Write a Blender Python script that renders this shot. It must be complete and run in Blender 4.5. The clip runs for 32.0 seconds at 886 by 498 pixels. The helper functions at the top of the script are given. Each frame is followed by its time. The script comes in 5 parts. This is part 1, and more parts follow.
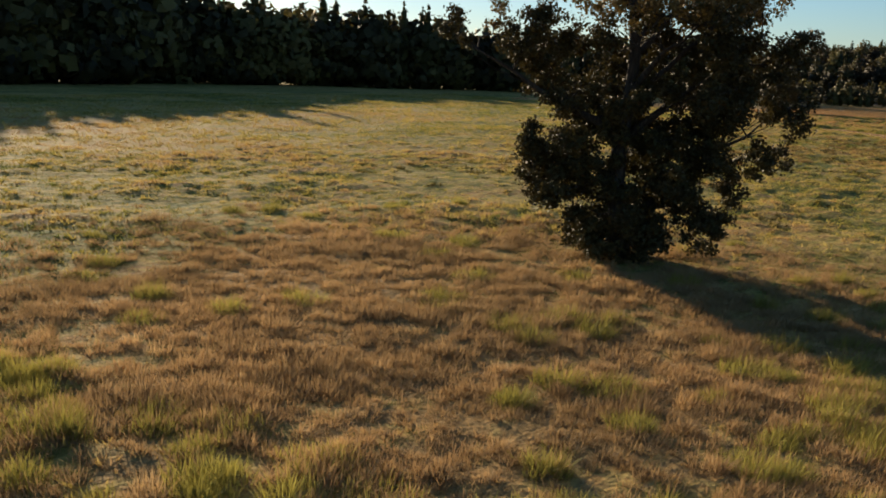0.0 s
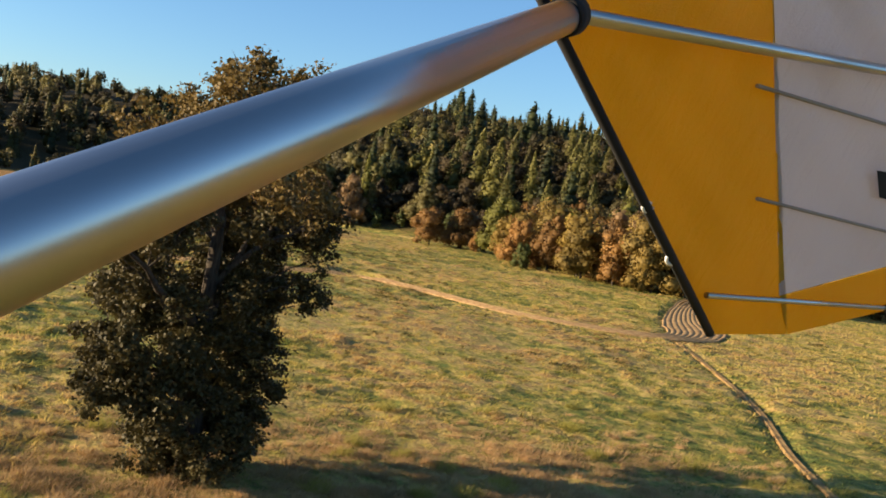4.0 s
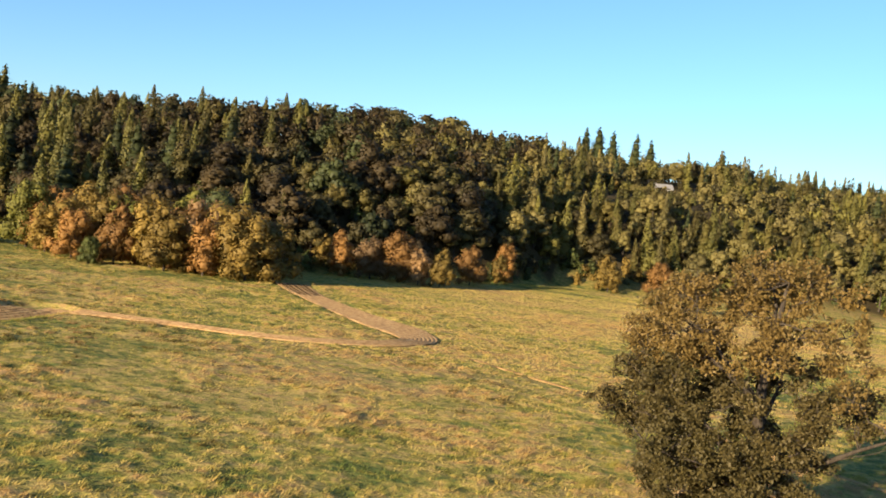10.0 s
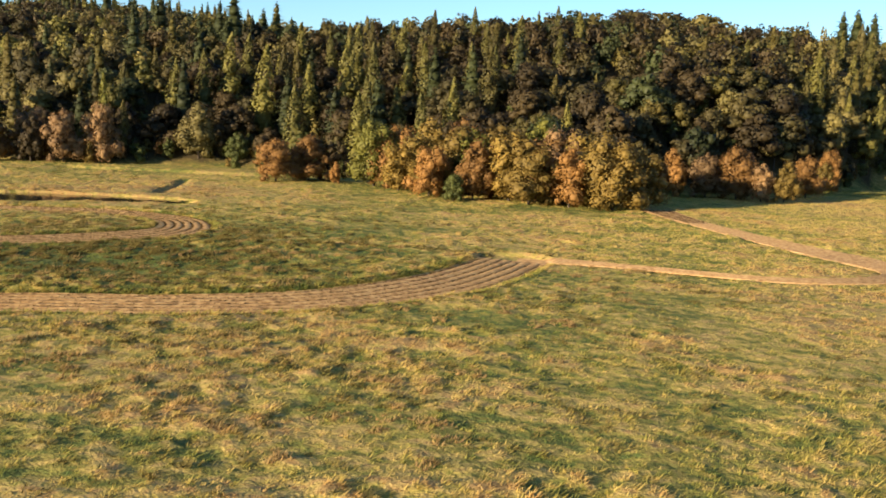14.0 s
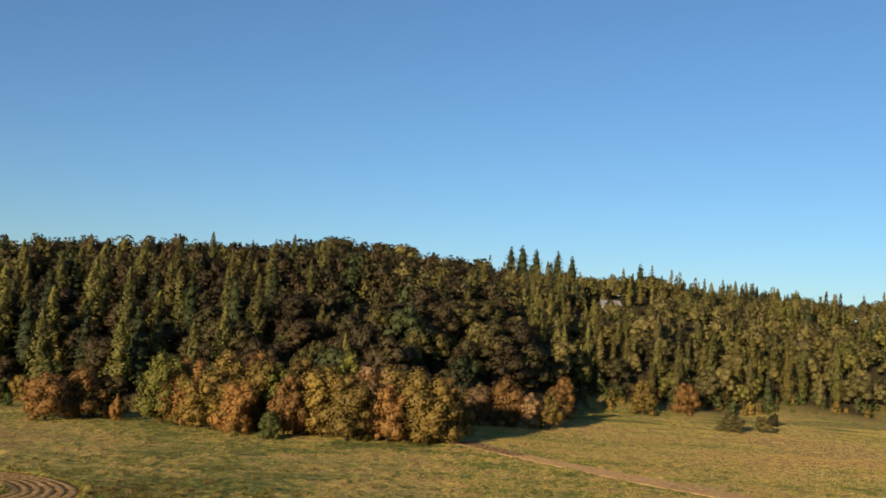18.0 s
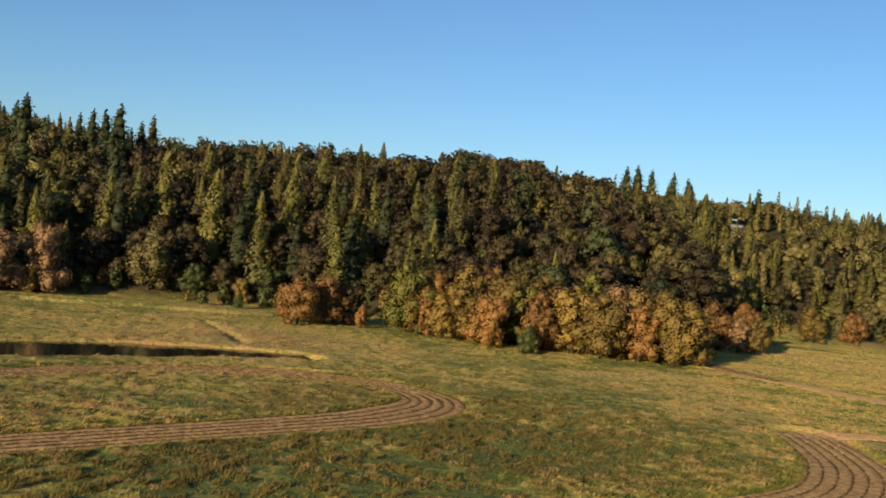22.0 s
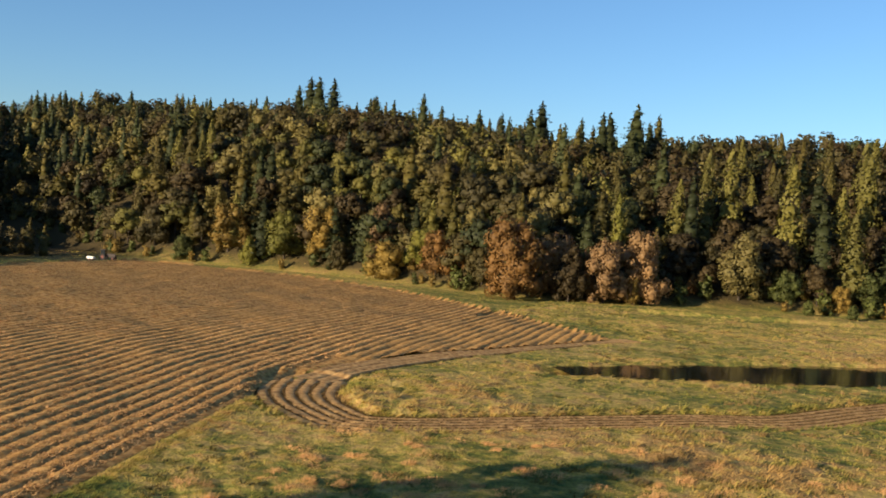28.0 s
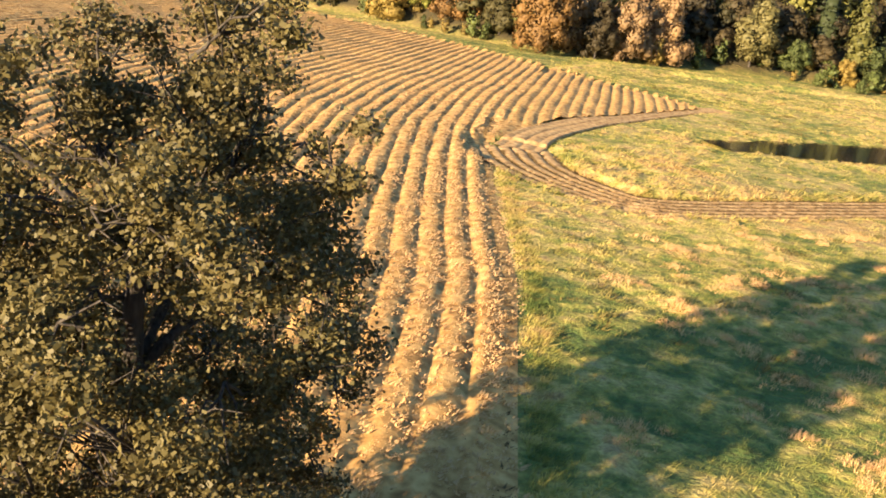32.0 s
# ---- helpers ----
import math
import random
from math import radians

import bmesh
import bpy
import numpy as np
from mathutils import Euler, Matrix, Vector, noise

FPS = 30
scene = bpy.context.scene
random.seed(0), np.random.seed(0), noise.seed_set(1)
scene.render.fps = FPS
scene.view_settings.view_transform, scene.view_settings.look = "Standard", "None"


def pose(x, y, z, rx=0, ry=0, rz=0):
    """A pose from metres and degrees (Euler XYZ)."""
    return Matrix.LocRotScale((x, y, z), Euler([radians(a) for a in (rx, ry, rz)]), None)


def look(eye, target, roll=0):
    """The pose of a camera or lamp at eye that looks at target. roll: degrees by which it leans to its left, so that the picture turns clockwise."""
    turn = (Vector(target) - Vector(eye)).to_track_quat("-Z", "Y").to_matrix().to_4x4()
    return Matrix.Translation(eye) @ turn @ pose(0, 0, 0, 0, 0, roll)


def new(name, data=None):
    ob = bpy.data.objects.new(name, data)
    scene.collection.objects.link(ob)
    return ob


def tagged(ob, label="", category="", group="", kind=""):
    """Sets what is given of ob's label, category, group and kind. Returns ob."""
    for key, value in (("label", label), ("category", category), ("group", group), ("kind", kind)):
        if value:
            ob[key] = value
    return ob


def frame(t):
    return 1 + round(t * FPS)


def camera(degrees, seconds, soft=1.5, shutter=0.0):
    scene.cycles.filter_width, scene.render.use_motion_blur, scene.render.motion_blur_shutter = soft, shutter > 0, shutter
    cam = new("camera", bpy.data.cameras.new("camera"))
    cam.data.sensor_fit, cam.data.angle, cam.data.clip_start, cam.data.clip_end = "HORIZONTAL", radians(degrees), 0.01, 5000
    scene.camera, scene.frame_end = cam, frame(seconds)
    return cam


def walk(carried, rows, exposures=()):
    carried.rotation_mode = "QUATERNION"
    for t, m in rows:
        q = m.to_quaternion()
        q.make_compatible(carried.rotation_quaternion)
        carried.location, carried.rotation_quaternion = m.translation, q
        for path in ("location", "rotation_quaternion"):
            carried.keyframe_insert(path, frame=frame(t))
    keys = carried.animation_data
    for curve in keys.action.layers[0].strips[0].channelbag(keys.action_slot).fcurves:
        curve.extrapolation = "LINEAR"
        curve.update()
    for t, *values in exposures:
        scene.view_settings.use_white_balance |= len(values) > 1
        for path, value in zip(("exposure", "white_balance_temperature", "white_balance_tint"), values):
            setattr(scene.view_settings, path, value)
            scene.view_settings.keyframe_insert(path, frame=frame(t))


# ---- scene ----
cam = camera(50.1, 32.0, 1.8)
PATH = [
    (0, (135.04, 86.75, 8.77), (126.862, 81.317, 6.895), 2.18),
    (0.5, (135.93, 83.28, 9.17), (127.262, 78.879, 6.834), 0.61),
    (1, (136.12, 79.31, 9.77), (127.070, 76.300, 6.749), -1.75),
    (1.5, (135.72, 74.98, 10.27), (126.263, 73.187, 7.542), -3.35),
    (2, (135.78, 70.41, 11.03), (126.142, 69.669, 8.479), -3.04),
    (2.5, (134.97, 66.01, 11.61), (125.247, 66.341, 9.310), -1.26),
    (3, (133.23, 61.55, 12.04), (123.646, 63.762, 10.219), 2.58),
    (3.5, (131.38, 57.03, 12.29), (122.579, 61.628, 11.153), 5.80),
    (4, (128.81, 52.90, 12.60), (120.886, 58.974, 12.073), 7.96),
    (4.5, (125.88, 49.10, 12.82), (118.473, 55.815, 12.837), 9.10),
    (6.5, (111.81, 38.21, 14.47), (106.200, 46.482, 14.762), 6.66),
    (7, (108.36, 35.46, 14.69), (103.164, 44.004, 14.802), 6.16),
    (7.5, (105.13, 32.68, 14.98), (100.293, 41.434, 14.982), 6.05),
    (8, (101.69, 30.16, 15.40), (97.362, 39.171, 15.272), 5.81),
    (8.5, (97.95, 27.81, 16.00), (94.176, 37.070, 15.696), 5.88),
    (9, (94.18, 25.13, 16.65), (91.012, 34.602, 16.156), 6.29),
    (9.5, (90.27, 21.82, 17.15), (87.725, 31.473, 16.636), 6.37),
    (10, (86.09, 18.27, 17.35), (84.040, 28.056, 17.013), 6.43),
    (10.5, (81.55, 15.43, 17.45), (79.638, 25.248, 17.384), 5.72),
    (11, (76.82, 14.07, 17.76), (74.688, 23.838, 17.790), 4.88),
    (11.5, (71.83, 14.08, 18.16), (69.316, 23.752, 17.740), 3.46),
    (12, (66.64, 14.73, 18.42), (63.827, 24.270, 17.426), 2.57),
    (12.5, (61.52, 15.27, 18.57), (58.461, 24.691, 17.229), 2.21),
    (13, (56.70, 15.08, 18.83), (53.425, 24.417, 17.368), 2.09),
    (13.5, (52.08, 13.80, 18.98), (48.625, 23.058, 17.460), 2.34),
    (14, (47.61, 11.53, 18.84), (43.934, 20.713, 17.358), 2.41),
    (14.5, (43.03, 9.09, 18.76), (39.200, 18.223, 17.364), 2.72),
    (16.5, (27.31, 3.07, 20.63), (24.262, 12.563, 19.884), 2.87),
    (17, (22.23, 2.58, 21.37), (20.280, 12.358, 20.652), 2.72),
    (17.5, (16.90, 2.07, 21.95), (16.132, 12.037, 21.671), 2.58),
    (18, (11.29, 1.38, 22.19), (11.227, 11.335, 23.093), 3.16),
    (18.5, (5.54, 0.59, 22.12), (5.582, 10.564, 22.835), 3.56),
    (19, (0.00, -0.00, 22.00), (0.000, 9.994, 22.348), 4.04),
    (19.5, (-5.42, -0.32, 21.64), (-5.427, 9.684, 21.668), 4.62),
    (20, (-10.95, -0.37, 21.32), (-10.963, 9.631, 21.146), 5.32),
    (20.5, (-16.48, -0.38, 21.10), (-16.530, 9.615, 20.877), 5.85),
    (21, (-22.12, -0.59, 20.89), (-22.248, 9.409, 20.723), 5.86),
    (21.5, (-27.84, -0.86, 20.61), (-28.074, 9.133, 20.495), 5.74),
    (22, (-33.49, -0.96, 20.24), (-33.871, 9.030, 20.191), 5.62),
    (22.5, (-39.06, -0.71, 20.07), (-39.629, 9.270, 20.081), 5.40),
    (23, (-44.59, -0.27, 20.03), (-45.378, 9.697, 20.091), 5.17),
    (23.5, (-50.07, 0.36, 19.96), (-51.105, 10.307, 20.053), 4.96),
    (24, (-55.40, 1.23, 19.82), (-56.709, 11.140, 19.925), 4.74),
    (24.5, (-60.56, 2.17, 19.67), (-62.165, 12.039, 19.778), 4.61),
    (25, (-65.69, 2.97, 19.40), (-67.591, 12.785, 19.493), 4.37),
    (25.5, (-70.87, 3.76, 19.15), (-73.050, 13.523, 19.203), 4.14),
    (27.5, (-90.17, 6.23, 16.34), (-93.739, 15.571, 16.193), 3.86),
    (28, (-94.42, 5.75, 16.33), (-98.239, 14.989, 16.007), 3.57),
    (28.5, (-98.57, 5.07, 16.32), (-102.520, 14.238, 15.786), 3.50),
    (29, (-102.58, 4.18, 16.24), (-106.533, 13.335, 15.453), 3.61),
    (29.5, (-106.48, 3.14, 16.13), (-110.335, 12.302, 15.039), 4.27),
    (30, (-110.50, 1.90, 16.06), (-114.179, 11.081, 14.613), 5.06),
    (30.5, (-114.46, 0.81, 16.00), (-117.908, 10.014, 14.151), 5.49),
    (31, (-118.47, -0.26, 15.75), (-121.513, 9.025, 13.611), 5.98),
    (31.5, (-122.52, -0.56, 15.40), (-125.043, 8.801, 12.944), 6.80),
    (32, (-126.64, 0.35, 15.39), (-128.750, 9.686, 12.503), 8.19),
]

walk(cam, [(t, look(eye, target, roll)) for t, eye, target, roll in PATH],
     exposures=[(0, 0.67), (0.5, 1.32), (1, 1.87), (2.5, 2.02), (3.2, 2.02), (4, 1.5), (7, 1.5), (10, 1.62), (11, 1.22), (12.5, 1.37), (14, 1.66), (17, 1.24), (18, 0.78), (19, 0.84), (22, 0.9), (25, 1.1), (29, 1.19), (30, 1.82), (30.7, 2.38), (32, 2.42)])

# ---- sky and sun ----
SUN_EL, SHADE = 12.0, Vector((0.485, 0.875, 0)).normalized()   # shadows fall along SHADE
world = bpy.data.worlds.new("sky")
scene.world = world
world.use_nodes = True
wn = world.node_tree.nodes
sky = wn.new("ShaderNodeTexSky")
sky.sky_type, sky.sun_disc = "NISHITA", False
sky.sun_elevation, sky.sun_rotation = radians(SUN_EL), math.atan2(-SHADE.x, -SHADE.y)
sky.air_density, sky.dust_density, sky.ozone_density, sky.altitude = 1.0, 0.3, 4.5, 100
world.node_tree.links.new(sky.outputs[0], wn["Background"].inputs[0])
wn["Background"].inputs[1].default_value = 0.082
sun = new("sun", bpy.data.lights.new("sun", "SUN"))
sun.data.energy, sun.data.angle, sun.data.color = 5.0, radians(0.5), (1.0, 0.80, 0.54)
sun.matrix_world = look((0, 0, 0), (SHADE.x, SHADE.y, -math.tan(radians(SUN_EL))))


# ---- materials ----
class Nodes:
    """A small node writer for one material."""

    def __init__(self, name, rough=0.9, spec=0.2):
        self.m = bpy.data.materials.new(name)
        self.m.use_nodes = True
        self.t = self.m.node_tree
        self.b = self.t.nodes["Principled BSDF"]
        self.b.inputs["Roughness"].default_value = rough
        self.b.inputs["Specular IOR Level"].default_value = spec

    def n(self, kind, **kw):
        return self.t.nodes.new("ShaderNode" + kind)

    def link(self, a, b):
        self.t.links.new(a, b)

    def pos(self):
        return self.n("NewGeometry").outputs["Position"]

    def noise(self, scale, detail=3.0, stretch=None, at=None):
        v = at or self.pos()
        if stretch:
            mp = self.n("Mapping")
            mp.inputs["Scale"].default_value = stretch[:3]
            mp.inputs["Rotation"].default_value = (0, 0, stretch[3])
            self.link(v, mp.inputs[0])
            v = mp.outputs[0]
        t = self.n("TexNoise")
        t.inputs["Scale"].default_value, t.inputs["Detail"].default_value = scale, detail
        self.link(v, t.inputs["Vector"])
        return t.outputs[0]

    def ramp(self, fac, stops):
        r = self.n("ValToRGB")
        while len(r.color_ramp.elements) < len(stops):
            r.color_ramp.elements.new(0.5)
        for e, (p, c) in zip(r.color_ramp.elements, stops):
            e.position, e.color = p, (*c, 1)
        self.link(fac, r.inputs[0])
        return r.outputs[0]

    def mix(self, fac, a, b, mode="MIX"):
        x = self.n("Mix")
        x.data_type, x.blend_type = "RGBA", mode
        for v, i in ((fac, 0), (a, 6), (b, 7)):
            if isinstance(v, (int, float)):
                x.inputs[i].default_value = v
            elif isinstance(v, tuple):
                x.inputs[i].default_value = (*v, 1)
            else:
                self.link(v, x.inputs[i])
        return x.outputs[2]

    def math(self, op, a, b=0.0, c=0.0):
        x = self.n("Math")
        x.operation = op
        for i, v in enumerate((a, b, c)):
            if isinstance(v, (int, float)):
                x.inputs[i].default_value = v
            else:
                self.link(v, x.inputs[i])
        return x.outputs[0]

    def colour(self, c):
        if isinstance(c, tuple):
            self.b.inputs["Base Color"].default_value = (*c, 1)
        else:
            self.link(c, self.b.inputs["Base Color"])
        return self

    def bump(self, height, strength=0.5, distance=0.1):
        x = self.n("Bump")
        x.inputs["Strength"].default_value, x.inputs["Distance"].default_value = strength, distance
        self.link(height, x.inputs["Height"])
        self.link(x.outputs[0], self.b.inputs["Normal"])
        return self


def meadow_colour(k):
    """Meadow colours by place: green, straw and rust patches of several sizes."""
    big = k.noise(0.022, 2)
    mid = k.noise(0.16, 3)
    fine = k.noise(1.3, 4)
    small = k.noise(0.5, 2, (0.7, 1.3, 1, 0.2))
    drift = k.noise(0.09, 3, (0.35, 1.6, 1, 0.25))
    a = k.math("ADD", k.math("MULTIPLY", big, 0.75), k.math("MULTIPLY", mid, 0.3))
    a = k.math("ADD", a, k.math("MULTIPLY", drift, 0.6))
    a = k.math("ADD", k.math("ADD", a, k.math("MULTIPLY", fine, 0.8)), k.math("MULTIPLY", small, 0.7))
    tuft = k.n("Attribute")
    tuft.attribute_name = "tuft"
    a = k.math("ADD", k.math("MULTIPLY", tuft.outputs["Fac"], 0.75), k.math("SUBTRACT", k.math("MULTIPLY", a, 2.0), 2.86))
    for cx, cy, r, by in ((110, 72, 20, 0.66), (-22, 104, 32, -0.42), (-105, 92, 20, -0.18), (-112, 42, 26, -0.12), (95, 225, 62, 0.30), (62, 118, 24, 0.06), (45, 98, 40, 0.10), (-48, 84, 26, -0.30), (-20, 182, 20, -0.25), (-66, 112, 14, -0.25), (-75, 150, 20, 0.15), (78, 36, 42, 0.12), (40, -10, 60, 0.14), (-75, 175, 36, 0.16), (98, 69, 11, -0.45)):
        d = k.n("VectorMath")
        d.operation = "DISTANCE"
        k.link(k.pos(), d.inputs[0])
        d.inputs[1].default_value = (cx, cy, 0)
        m = k.n("MapRange")
        m.interpolation_type = "SMOOTHSTEP"
        k.link(k.math("ADD", d.outputs["Value"], k.math("MULTIPLY", mid, 0.6 * r)), m.inputs[0])
        m.inputs[1].default_value, m.inputs[2].default_value = 0.5 * r, 1.6 * r
        m.inputs[3].default_value, m.inputs[4].default_value = by, 0.0
        a = k.math("ADD", a, m.outputs[0])
    return k.ramp(a, [(0.0, MEADOW[0]), (0.34, MEADOW[1]), (0.55, MEADOW[2]), (0.78, MEADOW[3]), (1.0, MEADOW[4])])


MEADOW = [(0.104, 0.148, 0.034), (0.288, 0.262, 0.056), (0.450, 0.348, 0.090), (0.545, 0.395, 0.125), (0.475, 0.295, 0.108)]


def meadow_material():
    k = Nodes("meadow_soil_and_grass", 0.95, 0.1)
    c = meadow_colour(k)
    speck = k.noise(5.0, 5)
    c = k.mix(k.ramp(speck, [(0.30, (0, 0, 0)), (0.75, (1, 1, 1))]), k.mix(0.6, c, (0.05, 0.042, 0.016)), c)
    c = k.mix(k.ramp(k.noise(1.9, 4, (0.8, 1.5, 1, 0.3)), [(0.36, (0.75, 0.75, 0.75)), (0.56, (0, 0, 0))]), c, k.mix(0.35, c, (0.075, 0.055, 0.018)))
    wood = k.n("Attribute")
    wood.attribute_name = "wood"
    c = k.mix(wood.outputs["Fac"], c, k.ramp(speck, [(0.3, (0.025, 0.022, 0.010)), (0.7, (0.075, 0.055, 0.026))]))
    k.colour(c)
    h = k.math("ADD", k.noise(1.1, 5), k.math("MULTIPLY", k.noise(5, 4), 0.5))
    return k.bump(h, 0.9, 0.24).m


def tuft_material():
    k = Nodes("meadow_grass", 0.8, 0.1)
    c = meadow_colour(k)
    r = k.n("NewGeometry").outputs["Random Per Island"]
    c = k.mix(k.math("MULTIPLY", r, 0.28), c, (0.36, 0.29, 0.085))
    k.colour(c)
    tr = k.n("BsdfTranslucent")
    k.link(c, tr.inputs[0])
    ms = k.n("MixShader")
    ms.inputs[0].default_value = 0.5
    k.link(k.b.outputs[0], ms.inputs[1])
    k.link(tr.outputs[0], ms.inputs[2])
    k.link(ms.outputs[0], k.t.nodes["Material Output"].inputs[0])
    return k.m


def leaf_material(name, c1, c2, c3, rough=0.65, trans=0.25):
    """Foliage: the leaf colour drifts within a crown and from crown to crown."""
    k = Nodes(name, rough, 0.25)
    r = k.n("NewGeometry").outputs["Random Per Island"]
    own = k.n("Attribute")
    own.attribute_name = "tone"
    o = k.math("FRACT", k.math("ADD", k.n("ObjectInfo").outputs["Random"], own.outputs["Fac"]))
    c = k.mix(k.math("ADD", k.math("MULTIPLY", r, 0.24), k.math("MULTIPLY", k.noise(0.45, 2), 0.76)), c1, c2)
    c = k.mix(k.math("MULTIPLY", o, 0.55), c, c3)
    tone = k.math("ADD", k.math("FRACT", k.math("MULTIPLY", o, 13.7)), k.math("ADD", k.math("MULTIPLY", k.noise(0.10, 1), 0.5), k.math("MULTIPLY", k.math("SUBTRACT", k.noise(0.016, 2), 0.5), 1.1)))
    c = k.mix(1.0, c, k.ramp(tone, [(0.10, (0.46, 0.47, 0.48)), (0.55, (0.82, 0.82, 0.82)), (1.0, (1.32, 1.28, 1.18))]), "MULTIPLY")
    c = k.mix(k.ramp(k.noise(0.12, 2), [(0.4, (0, 0, 0)), (0.7, (0.6, 0.6, 0.6))]), c, c3)
    k.colour(c)
    tr = k.n("BsdfTranslucent")
    k.link(c, tr.inputs[0])
    ms = k.n("MixShader")
    ms.inputs[0].default_value = trans
    k.link(k.b.outputs[0], ms.inputs[1])
    k.link(tr.outputs[0], ms.inputs[2])
    k.link(ms.outputs[0], k.t.nodes["Material Output"].inputs[0])
    return k.m


def bark_material(name, c1, c2):
    k = Nodes(name, 0.9, 0.15)
    f = k.noise(3.0, 5, (3, 3, 0.6, 0))
    k.colour(k.ramp(f, [(0.3, c1), (0.7, c2)]))
    return k.bump(f, 0.8, 0.05).m


def soil_material(name, stops, tint):
    k = Nodes(name, 0.95, 0.1)
    f = k.noise(1.6, 5)
    g = k.noise(0.05, 3)
    c = k.ramp(f, list(zip((0.30, 0.46, 0.60, 0.75), stops)))
    c = k.mix(k.ramp(g, [(0.35, (0, 0, 0)), (0.7, (0.45, 0.45, 0.45))]), c, tint)
    k.colour(c)
    return k.bump(k.noise(3.2, 6), 0.7, 0.07).m


M_MEADOW, M_TUFT = meadow_material(), tuft_material()
M_SOIL = soil_material("ploughed_soil", [(0.15, 0.078, 0.030), (0.32, 0.182, 0.070), (0.47, 0.288, 0.115), (0.56, 0.370, 0.158)], (0.43, 0.262, 0.098))
M_STRAW = soil_material("straw_strewn_soil", [(0.15, 0.070, 0.020), (0.36, 0.188, 0.056), (0.52, 0.300, 0.098), (0.60, 0.37, 0.134)], (0.46, 0.255, 0.076))
M_TRACK = soil_material("dry_track_dirt", [(0.17, 0.094, 0.040), (0.30, 0.180, 0.078), (0.41, 0.262, 0.120), (0.49, 0.33, 0.160)], (0.35, 0.22, 0.092))
M_PATH = soil_material("trodden_earth", [(0.16, 0.088, 0.034), (0.28, 0.165, 0.062), (0.38, 0.235, 0.092), (0.44, 0.29, 0.12)], (0.32, 0.195, 0.075))
M_RANK = leaf_material("rank_grass_blades", (0.30, 0.28, 0.055), (0.66, 0.54, 0.13), (0.48, 0.41, 0.090), 0.7, 0.5)
M_DRY = leaf_material("dry_brown_grass", (0.40, 0.240, 0.105), (0.74, 0.500, 0.245), (0.56, 0.350, 0.155), 0.8, 0.45)
M_TUSSOCK = leaf_material("tussock_blades", (0.045, 0.048, 0.012), (0.17, 0.125, 0.030), (0.105, 0.080, 0.020), 0.8, 0.25)
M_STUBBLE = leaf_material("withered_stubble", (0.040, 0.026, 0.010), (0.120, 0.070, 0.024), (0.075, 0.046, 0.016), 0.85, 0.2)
M_PALE = leaf_material("pale_straw_blades", (0.48, 0.280, 0.115), (0.80, 0.560, 0.270), (0.62, 0.395, 0.175), 0.8, 0.45)
M_HAY = leaf_material("loose_straw", (0.33, 0.185, 0.075), (0.64, 0.410, 0.190), (0.46, 0.265, 0.110), 0.8, 0.3)
M_TAWNY = leaf_material("tawny_grass_blades", (0.20, 0.135, 0.050), (0.44, 0.290, 0.115), (0.31, 0.200, 0.075), 0.8, 0.4)
M_BARK = bark_material("grey_brown_bark", (0.022, 0.017, 0.013), (0.075, 0.060, 0.045))
LEAF = {
    "fir": leaf_material("fir_needles", (0.024, 0.034, 0.013), (0.052, 0.059, 0.019), (0.036, 0.043, 0.014)),
    "cedar": leaf_material("cedar_needles", (0.040, 0.044, 0.011), (0.086, 0.074, 0.018), (0.100, 0.076, 0.018)),
    "ivy": leaf_material("ivy_leaves", (0.074, 0.078, 0.017), (0.152, 0.130, 0.029), (0.108, 0.098, 0.023)),
    "alder": leaf_material("alder_leaves", (0.082, 0.080, 0.022), (0.186, 0.148, 0.046), (0.128, 0.104, 0.036)),
    "olive": leaf_material("olive_leaves", (0.034, 0.032, 0.011), (0.072, 0.058, 0.019), (0.054, 0.043, 0.015)),
    "maple": leaf_material("turning_maple_leaves", (0.028, 0.021, 0.009), (0.060, 0.042, 0.015), (0.044, 0.031, 0.012)),
    "rust": leaf_material("rust_leaves", (0.140, 0.070, 0.019), (0.265, 0.142, 0.041), (0.196, 0.103, 0.030)),
    "gold": leaf_material("golden_leaves", (0.128, 0.090, 0.020), (0.236, 0.162, 0.036), (0.180, 0.118, 0.027)),
    "lime": leaf_material("yellow_green_leaves", (0.083, 0.090, 0.014), (0.159, 0.144, 0.025), (0.113, 0.108, 0.020)),
    "pink": leaf_material("dry_pinkish_leaves", (0.160, 0.098, 0.043), (0.275, 0.172, 0.078), (0.210, 0.126, 0.056)),
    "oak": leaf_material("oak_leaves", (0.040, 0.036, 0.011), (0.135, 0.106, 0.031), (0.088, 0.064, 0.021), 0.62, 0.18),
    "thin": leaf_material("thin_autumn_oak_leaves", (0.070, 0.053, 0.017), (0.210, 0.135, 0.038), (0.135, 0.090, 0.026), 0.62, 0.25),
    "scrub": leaf_material("green_scrub", (0.039, 0.056, 0.013), (0.086, 0.096, 0.024), (0.065, 0.072, 0.019)),
}


